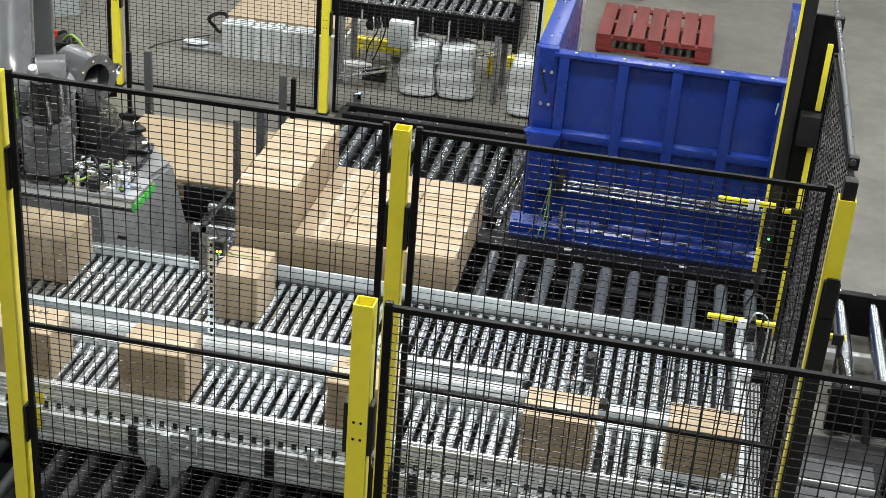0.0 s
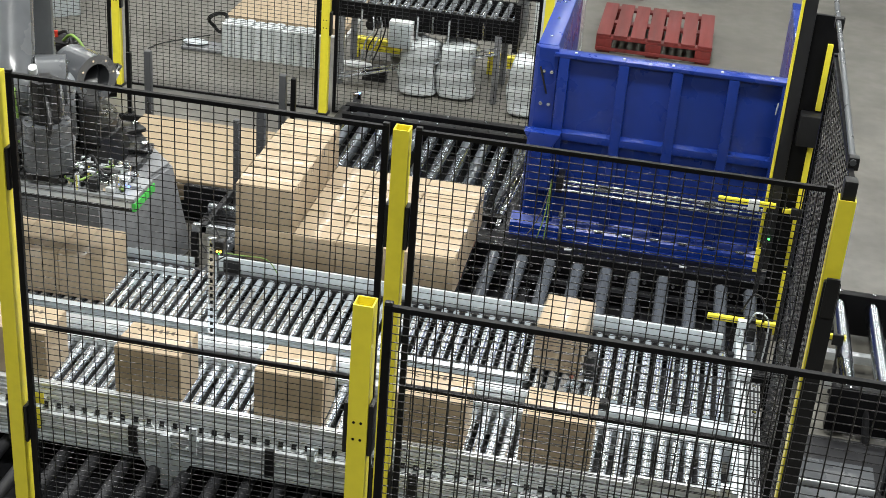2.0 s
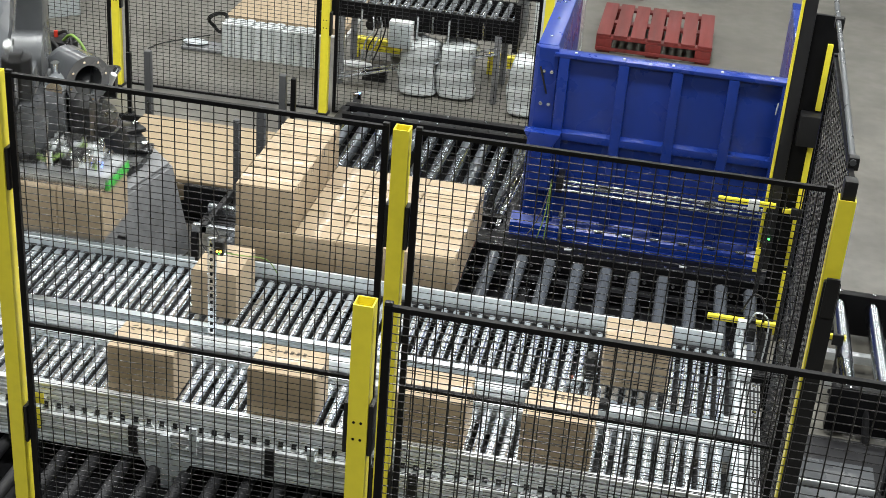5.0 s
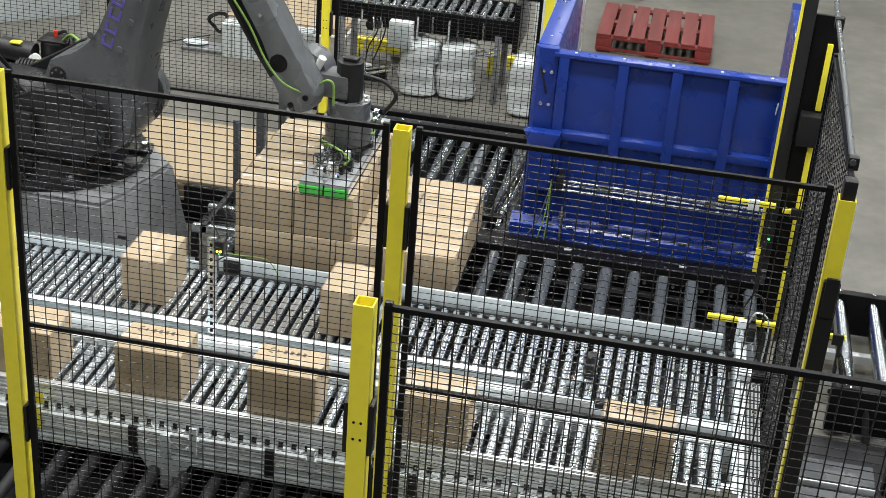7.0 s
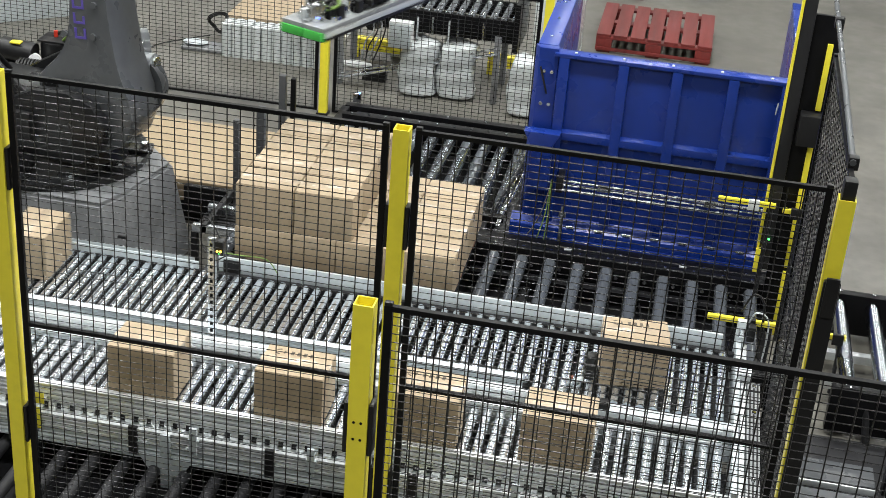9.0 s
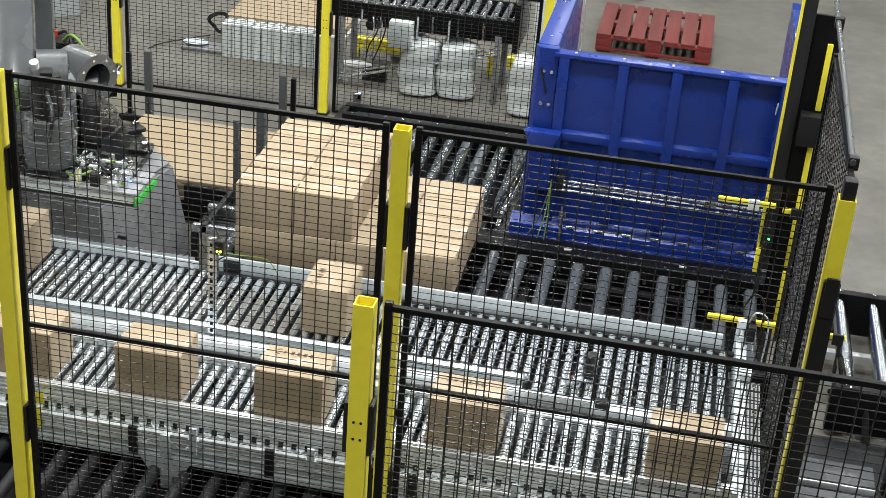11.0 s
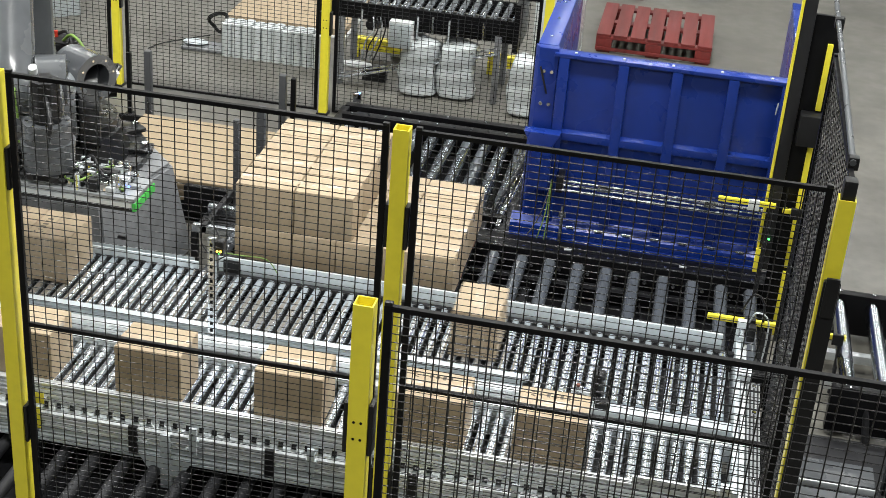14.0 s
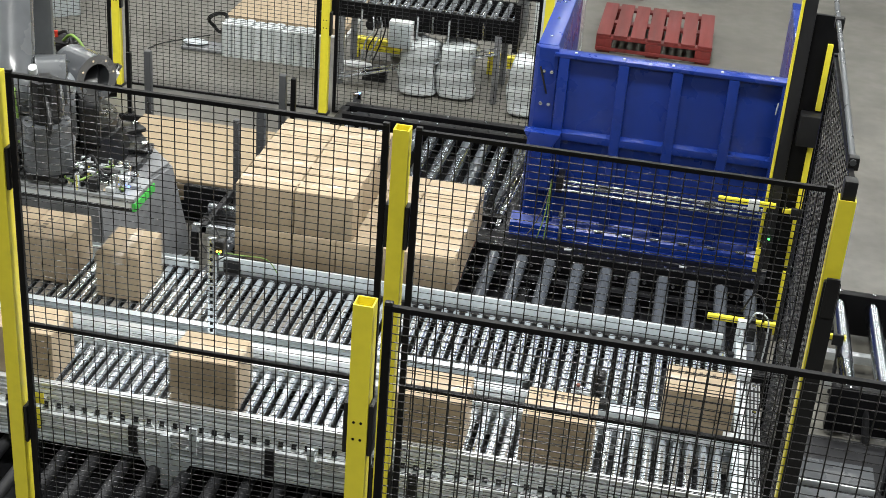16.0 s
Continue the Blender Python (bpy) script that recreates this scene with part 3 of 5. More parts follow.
def sensor_arm(x0, x1, y, z, label, foot):
    a = thing("sensor_stand", label, "sensor bracket", (0, 0, 0), "sensor stands")
    part("bar", cube(B(), x0, x1, y - 0.012, y + 0.012, z - 0.014, z + 0.014, 0.003), YELLOW, a)
    xm = x0 + (x1 - x0) * 0.62
    part("sensor_head", cube(B(), xm - 0.03, xm + 0.03, y - 0.035, y - 0.012, z - 0.035, z + 0.03, 0.004), foot, a)
    part("stem", rod(B(), (x1 - 0.02, y + 0.02, 0.0), (x1 - 0.02, y + 0.02, z), 0.012, 8), DARKSTEEL, a)
    return a


sensor_arm(1.28, 1.60, 2.82, 0.85, "yellow sensor arm with a white reflector by the magazine", WHITE)
sensor_arm(1.64, 1.76, 2.80, 0.84, "short yellow sensor arm beside the light curtain", PLASTIC)
sensor_arm(1.29, 1.64, 1.95, 0.565, "yellow sensor arm with black sensor over the conveyor end", PLASTIC)
sensor_arm(1.94, 2.055, 2.3, 0.365, "short yellow sensor arm over the outfeed rollers", PLASTIC)

# outfeed floor frame seen beyond the fence
# thin dark plate added to darken the floor where shadow falls
solo("base_plate", cube(B(), 1.72, 2.6, 0.6, 1.86, 0.0, 0.006), DARKSTEEL, "dark plate standing in for shade on the floor under the outfeed", "floor plate")
fr = thing("floor_frame", "grey steel floor frame below the outfeed", "frame", (0, 0, 0))
part("bar", cube(B(), 1.82, 2.22, 1.42, 1.60, 0.006, 0.03, 0.003), ROBOT, fr)
part("bar", cube(B(), 1.82, 2.22, 1.38, 1.395, 0.006, 0.04, 0.003), ALU, fr)
part("bar", cube(B(), 1.80, 2.22, 1.18, 1.34, 0.006, 0.025, 0.003), ROBOT, fr)
part("upright", rod(B(), (2.2, 1.86, 0.006), (2.17, 1.9, 0.2), 0.02, 8), DARKSTEEL, fr)
part("post", cube(B(), 2.25, 2.31, 1.40, 1.46, 0.006, 0.27, 0.004), BLACK, fr)

# ---- right end of the case lanes ----
endp = thing("end_stop", "white and aluminium end stop of the case conveyor", "conveyor end stop", (0, 0, 0))
part("end_plate", cube(B(), 1.452, 1.476, 0.50, 1.86, 0.30, LANE + 0.05, 0.003), SHEET, endp)
part("end_plate", cube(B(), 1.484, 1.508, 0.50, 1.86, 0.28, LANE + 0.03, 0.003), ALU, endp)
part("end_plate", cube(B(), 1.515, 1.575, 0.48, 1.46, 0.28, LANE + 0.045, 0.004), GRIPPLATE, endp)
for k in range(3):
    part("groove", cube(B(), 1.523 + 0.018 * k, 1.531 + 0.018 * k, 0.49, 1.45, LANE + 0.0445, LANE + 0.047), DARKSTEEL, endp)
for y in (0.62, 0.9, 1.18, 1.42):
    part("slot", cube(B(), 1.5135, 1.5155, y - 0.05, y + 0.05, LANE - 0.04, LANE - 0.015, 0.001), DARKSTEEL, endp)
    part("bolt", rod(B(), (1.545, y, LANE + 0.045), (1.545, y, LANE + 0.056), 0.011, 6), CHROME, endp)
part("end_post", cube(B(), 1.445, 1.495, 1.86, 1.91, 0.0, 0.60, 0.004), SHEET, endp)
part("sensor", cube(B(), 1.50, 1.54, 1.85, 1.90, 0.50, 0.585, 0.005), PLASTIC, endp)
part("sensor", cube(B(), 1.455, 1.49, 1.83, 1.858, 0.53, 0.58, 0.005), CHROME, endp)
part("end_bracket", cube(B(), 1.46, 1.53, 1.47, 1.56, LANE, LANE + 0.08, 0.006), CLEAR, endp)
tube("cable", ((1.46, 1.95, 0.62), (1.5, 1.9, 0.75), (1.56, 1.92, 0.70), (1.58, 1.95, 0.5), (1.56, 1.9, 0.3)), 0.006, PLASTIC, endp)
tube("cable", ((1.5, 1.93, 0.55), (1.53, 1.88, 0.66), (1.6, 1.9, 0.6), (1.6, 1.9, 0.35)), 0.005, CLEAR, endp)
xfer = thing("transfer_table", "galvanised transfer rollers joining the two case lanes", "conveyor transfer", (0, 0, 0))
part("cross_rail", cube(B(), 0.78, 1.45, 1.065, 1.15, LANE - 0.1, LANE - 0.006, 0.003), SHEET, xfer)
part("cross_rail", cube(B(), 0.45, 1.45, 0.945, 0.99, LANE - 0.1, LANE - 0.004, 0.003), ALU, xfer)
part("cross_rail", cube(B(), 0.43, 0.79, 1.13, 1.16, LANE - 0.1, LANE - 0.012, 0.003), ALU, xfer)
part("bracket", cube(B(), 0.80, 0.86, 1.08, 1.13, LANE - 0.008, LANE + 0.03, 0.004), PLASTIC, xfer)
part("leg", cube(B(), 0.9, 0.96, 1.0, 1.05, 0, LANE - 0.1, 0.003), SHEET, xfer)

# pusher bar that shifts cartons from one lane to the other
pusher = thing("pusher_bar", "pale aluminium pusher bar at the lane end", "pusher", (0, 0, 0))
part("blade", cube(B(), 1.02, 1.44, -0.008, 0.008, LANE + 0.004, LANE + 0.055, 0.003), ALU, pusher)
part("carrier", cube(B(), 1.40, 1.45, -0.03, 0.008, LANE + 0.004, LANE + 0.09, 0.004), ALU, pusher)

# turning peg
peg = thing("turning_peg", "black rubber turning peg on a lever between the lanes", "bumper", (0, 0, 0))
part("roller", rod(B(), (0, 0, LANE + 0.02), (0, 0, LANE + 0.14), 0.034, 18), PLASTIC, peg)
part("cap", ball(B(), (0, 0, LANE + 0.14), 0.034, 1, 1, 0.4), PLASTIC, peg)
part("lever", cube(B(), -0.11, 0.02, -0.02, 0.02, LANE + 0.005, LANE + 0.022, 0.003), STEEL, peg)
part("pivot", rod(B(), (-0.1, 0, LANE - 0.06), (-0.1, 0, LANE + 0.03), 0.014, 12), STEEL, peg)
part("pivot_cap", rod(B(), (-0.1, 0, LANE + 0.03), (-0.1, 0, LANE + 0.038), 0.01, 12), BROWNRED, peg, "dull red pivot cap")
PEG_A, PEG_B = pose(0.745, 1.32, 0, 0, 0, 35), pose(0.80, 1.17, 0, 0, 0, -18)

# perforated sensor post
sp = thing("sensor_post", "perforated steel sensor post with lit amber sensor", "sensor post", (-1.145, 1.19, 0))
part("strut", cube(B(), -0.02, 0.02, -0.012, 0.012, 0.0, 0.985, 0.003), ZINC, sp)
for k in range(14):
    part("slot", cube(B(), -0.007, 0.007, -0.0145, -0.0115, 0.42 + k * 0.04, 0.438 + k * 0.04, 0.002), BLACK, sp)
s1 = part("sensor", cube(B(), 0.022, 0.062, -0.02, 0.03, 0.90, 0.975, 0.005), PLASTIC, sp, "black photo sensor with amber lights")
for dx in (0.034, 0.05):
    part("led", ball(B(), (dx, -0.022, 0.925), 0.006), AMBER, s1)
part("led", ball(B(), (0.042, -0.022, 0.91), 0.004), GREENLED, s1)
tube("cable", ((0.04, 0.02, 0.905), (-0.02, 0.04, 0.87), (-0.09, 0.1, 0.9), (-0.1, 0.15, 1.0), (-0.04, 0.1, 1.02), (0.03, 0.03, 0.975)), 0.004, PLASTIC, sp)
tube("cable", ((0.045, 0.02, 0.90), (0.08, 0.2, 0.8), (0.14, 0.45, 0.66), (0.16, 0.6, 0.5)), 0.003, CABLE, sp)
tube("cable", ((0.04, 0.02, 0.90), (0.0, 0.3, 0.75), (-0.1, 0.55, 0.6), (-0.2, 0.64, 0.5)), 0.004, PLASTIC, sp)
part("motor", cube(B(), -0.16, -0.06, 0.635, 0.72, 0.4, 0.52, 0.01), PLASTIC, sp)

# low dark conveyor under the lanes
pallet_conveyor("low dark conveyor under the case lanes", -2.6, -0.3, -0.05, 0.9, 0.15, DARKSTEEL, r=0.03, z=0.14, front=False, group="floor conveyors", deep=0.13, shade_z=0.012)

# ---- robot plinth ----
pl = thing("robot_plinth", "grey painted steel plinth under the robot", "plinth", (0, 0, 0))
bm = B()
top = [(-3.0, 2.12), (-2.12, 2.10), (-2.04, 2.3), (-1.94, 2.77), (-2.2, 3.05), (-3.0, 3.09)]
bot = [(-3.05, 2.05), (-2.06, 2.03), (-1.9, 2.3), (-1.84, 2.82), (-2.08, 3.13), (-3.05, 3.17)]
lo = [bm.verts.new((x, y, 0.0)) for x, y in bot]
hi = [bm.verts.new((x, y, 0.58)) for x, y in top]
bm.faces.new(hi), bm.faces.new(lo[::-1])
for i in range(6):
    bm.faces.new((lo[i], lo[(i + 1) % 6], hi[(i + 1) % 6], hi[i]))
bmesh.ops.recalc_face_normals(bm, faces=bm.faces[:])
bmesh.ops.bevel(bm, geom=bm.edges[:], offset=0.012, segments=2, affect="EDGES")
part("body", bm, PLINTH, pl)
part("top_plate", prism(B(), [(-2.99, 2.13), (-2.125, 2.11), (-2.05, 2.3), (-1.96, 2.76), (-2.21, 3.04), (-2.99, 3.08)], 0.581, 0.597, "z", 0.004), PLINTH, pl)
part("handle", cube(B(), -2.0, -1.95, 2.045, 2.06, 0.42, 0.44, 0.004), PLASTIC, pl)

# ---- low stack and guide posts behind the robot ----
st = thing("sheet_stack", "stack of brown cardboard sheets on a low base", "cardboard stack", (0, 0, 0))
for k in range(6):
    part("sheet", cube(B(), -2.66 + 0.004 * (k % 3), -1.70 - 0.005 * (k % 2), 3.17 + 0.006 * (k % 2), 4.12, 0.15 + 0.024 * k, 0.172 + 0.024 * k, 0.002), SHEETCARD, st)
part("base", cube(B(), -2.64, -1.72, 3.19, 4.1, 0.0, 0.149, 0.004), BLACK, st)
part("front_rail", cube(B(), -2.0, -1.62, 3.11, 3.16, 0.1, 0.285, 0.004), BLACK, st)
rack = thing("side_rack", "dark frame with steel rods between plinth and load", "frame", (0, 0, 0))
for y in (2.62, 2.9):
    part("rail", cube(B(), -1.76, -1.37, y - 0.02, y + 0.02, 0.24, 0.29, 0.003), ZINC, rack)
part("rail", cube(B(), -1.70, -1.67, 2.6, 3.1, 0.24, 0.3, 0.003), DARKSTEEL, rack)
for k in range(6):
    part("slat", cube(B(), -1.77, -1.4, 2.66 + 0.04 * k, 2.68 + 0.04 * k, 0.225, 0.24, 0.002), DARKSTEEL, rack)
for x in (-1.75, -1.4):
    part("leg", cube(B(), x - 0.02, x + 0.02, 2.6, 2.64, 0, 0.24, 0.003), DARKSTEEL, rack)


def guide_post(x, y, z, s, material, label):
    p = thing("guide_post", label, "post", (x, y, 0), "guide posts")
    part("post", cube(B(), -s / 2, s / 2, -s / 2, s / 2, 0.01, z, 0.004), material, p)
    part("foot", cube(B(), -s, s, -s, s, 0, 0.01, 0.002), material, p)
    return p


guide_post(-1.655, 3.12, 0.78, 0.035, GREYPOST, "grey steel guide post beside the load")
guide_post(-1.56, 3.32, 0.80, 0.05, GREYPOST, "dark grey square guide post behind the load")
guide_post(-2.84, 4.68, 0.54, 0.05, GREYPOST, "short grey steel post near the rear fence")
guide_post(-3.02, 4.75, 0.48, 0.03, BLACK, "short black post near the rear fence")
guide_post(-1.84, 4.75, 0.47, 0.05, GREYPOST, "short grey post in front of the rear fence")
guide_post(-1.77, 4.78, 0.44, 0.035, BLACK, "short black post in front of the rear fence")

# ---- things beyond the rear fence ----


def film_bundle(at, r, length, label, waves=9):
    """A wrapped bundle of soft white rolls with a lumpy skin."""
    bm = B()
    n1, n2 = 40, 36
    ring = []
    for i in range(n2 + 1):
        u = i / n2
        e = min(u, 1 - u)
        rr = r * (1 - 0.35 * max(0, 1 - e / 0.07) ** 2) * (1 + 0.022 * math.sin(u * math.tau * waves))
        row = []
        for a in [j * math.tau / n1 for j in range(n1)]:
            c, d = math.cos(a), math.sin(a)
            square_up = (abs(c) ** 3.4 + abs(d) ** 3.4) ** (-1 / 3.4)
            crease = 1 + 0.018 * math.sin(3 * a + 9 * u) + 0.012 * math.sin(11 * a + 23 * u) + 0.010 * math.sin(7 * a - 31 * u)
            lean = 0.02 * math.sin(4 * u + waves)
            row.append(bm.verts.new((rr * c * square_up * crease + lean, rr * d * square_up * crease, u * length + 0.018 * math.sin(2 * a + waves) * u)))
        ring.append(row)
    for a, b in zip(ring, ring[1:]):
        for j in range(n1):
            bm.faces.new((a[j], a[(j + 1) % n1], b[(j + 1) % n1], b[j]))
    bm.faces.new(ring[0][::-1]), bm.faces.new(ring[-1])
    bmesh.ops.recalc_face_normals(bm, faces=bm.faces[:])
    return solo("film_roll", bm, WHITEFILM, label, "film roll", at, "white film rolls")


pack = thing("film_pack", "row of small white film rolls wrapped together on the floor", "film rolls", (-2.80, 6.22, 0))
for k in range(10):
    for j in range(2):
        part("roll", rod(B(), (0.043 + 0.086 * k, 0.09 * j, 0.0), (0.043 + 0.086 * k, 0.09 * j, 0.28 + 0.004 * (k % 3)), 0.0445, 16), WHITEFILM, pack)
floor_rail = solo("floor_rail", cube(B(), -3.05, -1.75, 4.60, 4.64, 0.0, 0.045, 0.003), BLACK, "low black floor rail behind the cardboard stack", "rail")
film_bundle((-1.07, 5.98, 0.0), 0.148, 0.45, "upright white film-wrapped roll on the floor", 3)
film_bundle((-0.77, 6.02, 0.0), 0.148, 0.45, "upright white film-wrapped roll beside another", 3)
film_bundle((-0.20, 5.82, 0.0), 0.12, 0.46, "slim upright white film-wrapped roll", 3)
bc = thing("roller_table", "black framed steel roller table behind the rear fence", "roller conveyor", (0, 0, 0))
me = roller_mesh(0.028, 0.42, ZINC)
for k in range(17):
    part("roller", me, None, bc, at=pose(-1.76 + k * 0.088, 5.98, 0.665))
for y in (5.93, 6.42):
    part("side_frame", cube(B(), -1.9, -0.3, y, y + 0.03, 0.56, 0.69, 0.004), BLACK, bc)
part("under_tray", cube(B(), -1.4, -0.35, 5.97, 6.4, 0.50, 0.56, 0.006), BLACK, bc)
part("end_frame", cube(B(), -0.34, -0.30, 5.90, 6.46, 0.45, 0.84, 0.004), BLACK, bc)
part("upper_rail", cube(B(), -1.9, -0.3, 6.46, 6.49, 0.8, 0.86, 0.004), BLACK, bc)
for x in (-1.72, -0.46):
    part("leg", cube(B(), x - 0.025, x + 0.025, 5.93, 5.98, 0.0, 0.56, 0.003), PLINTH, bc)
    part("leg", cube(B(), x - 0.025, x + 0.025, 6.38, 6.42, 0.0, 0.56, 0.003), PLINTH, bc)
part("brace", rod(B(), (-1.72, 5.92, 0.05), (-0.46, 5.92, 0.42), 0.012, 8), ZINC, bc)
for x in (-0.98, -0.78, -0.58):
    part("pin", rod(B(), (x, 5.915, 0.52), (x, 5.915, 0.66), 0.008, 8), STEEL, bc)
box = part("control_box", cube(B(), -1.310, -1.127, 5.82, 5.92, 0.397, 0.608, 0.006), WHITE, bc, "white control box under the table")
part("lid", cube(B(), -1.302, -1.135, 5.815, 5.8195, 0.407, 0.598, 0.002), SHEET, box)
part("motor", rod(B(), (-1.494, 6.0, 0.5), (-1.454, 6.2, 0.46), 0.045, 16), PLASTIC, bc)
for k in range(4):
    x = -1.474 + 0.03 * k
    tube("cable", ((x, 5.95, 0.62), (x + 0.03, 5.9, 0.5), (x - 0.04, 5.92, 0.38 - 0.03 * k), (x - 0.08, 6.0, 0.2)), 0.006, PLASTIC if k % 2 else CLEAR, bc)
part("cross_brace", rod(B(), (-1.72, 5.90, 0.09), (-0.46, 5.90, 0.47), 0.008, 8), STEEL, bc)
for x in (-1.55, -1.1, -0.85):
    part("hook", cube(B(), x - 0.006, x + 0.006, 5.905, 5.928, 0.44, 0.64, 0.002), CLEAR, bc)
yb = thing("yellow_barrier", "low yellow steel barrier beam behind the roller table", "barrier", (0, 0, 0))
for x0, x1 in ((-1.78, -1.28), (-0.62, 0.1)):
    part("beam", cube(B(), x0, x1, 6.58, 6.66, 0.07, 0.11, 0.006), YELLOW, yb)
    part("beam", cube(B(), x0, x1, 6.58, 6.66, 0.13, 0.17, 0.006), YELLOW, yb)
    part("foot", cube(B(), x0, x0 + 0.06, 6.58, 6.66, 0, 0.07, 0.004), YELLOW, yb)
    part("foot", cube(B(), x1 - 0.06, x1, 6.58, 6.66, 0, 0.07, 0.004), YELLOW, yb)
solo("white_carton", cube(B(), -1.47, -1.24, 6.7, 6.95, 0.0, 0.34, 0.006), WHITE, "plain white box on the floor behind", "box")
solo("white_sheet_stack", cube(B(), -0.28, 0.1, 6.75, 7.2, 0.0, 0.75, 0.006), WHITEFILM, "tall stack of white wrapped sheets", "stack")
scanner = thing("scanner_plate", "white oval plate on a dark bracket", "device", (-1.62, 6.1, 0))
part("plate", ball(B(), (0, 0, 0.12), 0.09, 1.5, 0.7, 0.25), WHITE, scanner)
part("bracket", cube(B(), 0.06, 0.25, -0.04, 0.06, 0.0, 0.12, 0.004), PLASTIC, scanner)
cp = thing("carton_pile", "large brown cardboard sheets stacked on the floor", "cardboard stack", (0, 0, 0))
for k in range(5):
    part("sheet", cube(B(), -3.02 + 0.004 * (k % 2), -1.95, 6.98, 8.1, 0.02 + 0.012 * k, 0.031 + 0.012 * k, 0.002), CARD, cp)
part("base", cube(B(), -3.04, -1.93, 6.97, 8.12, 0.0, 0.019, 0.003), WHITE, cp)
sw = thing("stretch_tool", "white plate and cable coil of a hand wrapping tool", "tool", (-3.0, 6.3, 0))
part("plate", cube(B(), -0.16, 0.2, -0.1, 0.12, 0.0, 0.03, 0.01), PLINTH, sw)
part("disc", ball(B(), (-0.06, 0.0, 0.05), 0.085, 1.3, 0.8, 0.2), SHEET, sw)
for k in range(3):
    a0 = 0.09 - 0.012 * k
    tube("coil", [(0.02 + a0 * math.cos(a), 0.35 + 0.05 * math.sin(a * 2), 0.12 + a0 * math.sin(a)) for a in [j * math.tau / 8 for j in range(9)]], 0.006, PLASTIC, sw)
tube("cord", ((0.0, 0.2, 0.05), (-0.2, 0.1, 0.02), (-0.35, -0.05, 0.01), (-0.4, -0.2, 0.01)), 0.005, PLASTIC, sw)
pt = thing("pale_trough", "pale metal trough conveyor far behind the fence", "conveyor", (-5.05, 6.4, 0), rz=40)
part("bed", cube(B(), -0.8, 0.8, -0.25, 0.25, 0.3, 0.36, 0.004), WHITE, pt)
part("wall", cube(B(), -0.8, 0.8, -0.28, -0.25, 0.0, 0.5, 0.004), SHEET, pt)
part("rail", cube(B(), -0.8, 0.8, 0.25, 0.29, 0.3, 0.55, 0.004), BLACK, pt)
for x in (-0.7, 0.7):
    part("leg", cube(B(), x - 0.03, x + 0.03, -0.2, 0.2, 0.0, 0.3, 0.004), DARKSTEEL, pt)
au = thing("air_unit", "black air filter unit with gauge on a stand", "air unit", (-3.10, 3.62, 0))
part("stand", cube(B(), -0.05, 0.05, -0.05, 0.05, 0.0, 0.76, 0.004), PLASTIC, au)
part("disc", rod(B(), (0.05, 0.05, 0.785), (0.05, 0.05, 0.93), 0.12, 18), PLASTIC, au)
part("shelf", cube(B(), -0.35, 0.2, -0.1, 0.12, 0.76, 0.785, 0.004), PLASTIC, au)
part("canister", rod(B(), (-0.3, -0.05, 0.865), (-0.08, -0.05, 0.84), 0.075, 18), PLASTIC, au)
part("gauge", rod(B(), (-0.05, -0.1, 0.83), (-0.04, -0.14, 0.84), 0.038, 16), WHITE, au, "white pressure gauge")
part("cap", rod(B(), (0.03, 0.05, 0.93), (0.03, 0.05, 0.985), 0.014, 10), REDCAP, au, "red cap")
tube("hose", ((0.05, 0.05, 0.97), (0.12, 0.02, 1.0), (0.18, -0.05, 0.95), (0.2, -0.1, 0.86)), 0.011, PLASTIC, au)

for k in range(7):
    x = -0.52 + 0.022 * k
    part("hose_rib", rod(B(), (x + 0.40, -0.18, 0.80), (x + 0.413, -0.18, 0.80), 0.058, 18), PLASTIC, au)
part("hose_core", rod(B(), (-0.14, -0.18, 0.80), (0.06, -0.18, 0.79), 0.044, 16), PLASTIC, au)
part("sticker", cube(B(), -0.22, -0.15, -0.11, -0.06, 0.918, 0.928, 0.002), YELLOW, au)
part("motor_top", cube(B(), -0.06, 0.14, -0.05, 0.13, 0.931, 0.945, 0.006), PLASTIC, au)
tube("cable", ((0.1, 0.0, 0.94), (0.2, -0.08, 1.02), (0.3, -0.12, 0.95), (0.34, -0.15, 0.8)), 0.01, CABLE, au)

# ---- the robot ----
AX, AY, AZ = -2.62, 2.65, 0.597
LOWER, FORE, SH_R, SH_Z, WR = 1.61, 1.41, 0.40, 1.08, 0.24
robot = thing("palletising_robot", "dark grey palletising robot arm with vacuum gripper", "robot", (AX, AY, AZ))
# fixed foot
part("foot_ring", prism(B(), [(0.54 * math.cos(k * math.tau / 40), 0.54 * math.sin(k * math.tau / 40)) for k in range(40)], 0.0, 0.045, "z", 0.008), ROBOTDARK, robot)
for k in range(10):
    a = k * math.tau / 10 + 0.25
    lug = part("foot_lug", cube(B(), -0.09, 0.07, -0.06, 0.06, 0.046, 0.075, 0.012), ROBOTDARK, robot, at=pose(0.50 * math.cos(a), 0.50 * math.sin(a), 0, 0, 0, math.degrees(a)))
    part("bolt", rod(B(), (0.02, 0, 0.075), (0.02, 0, 0.1), 0.022, 6), CHROME, lug)
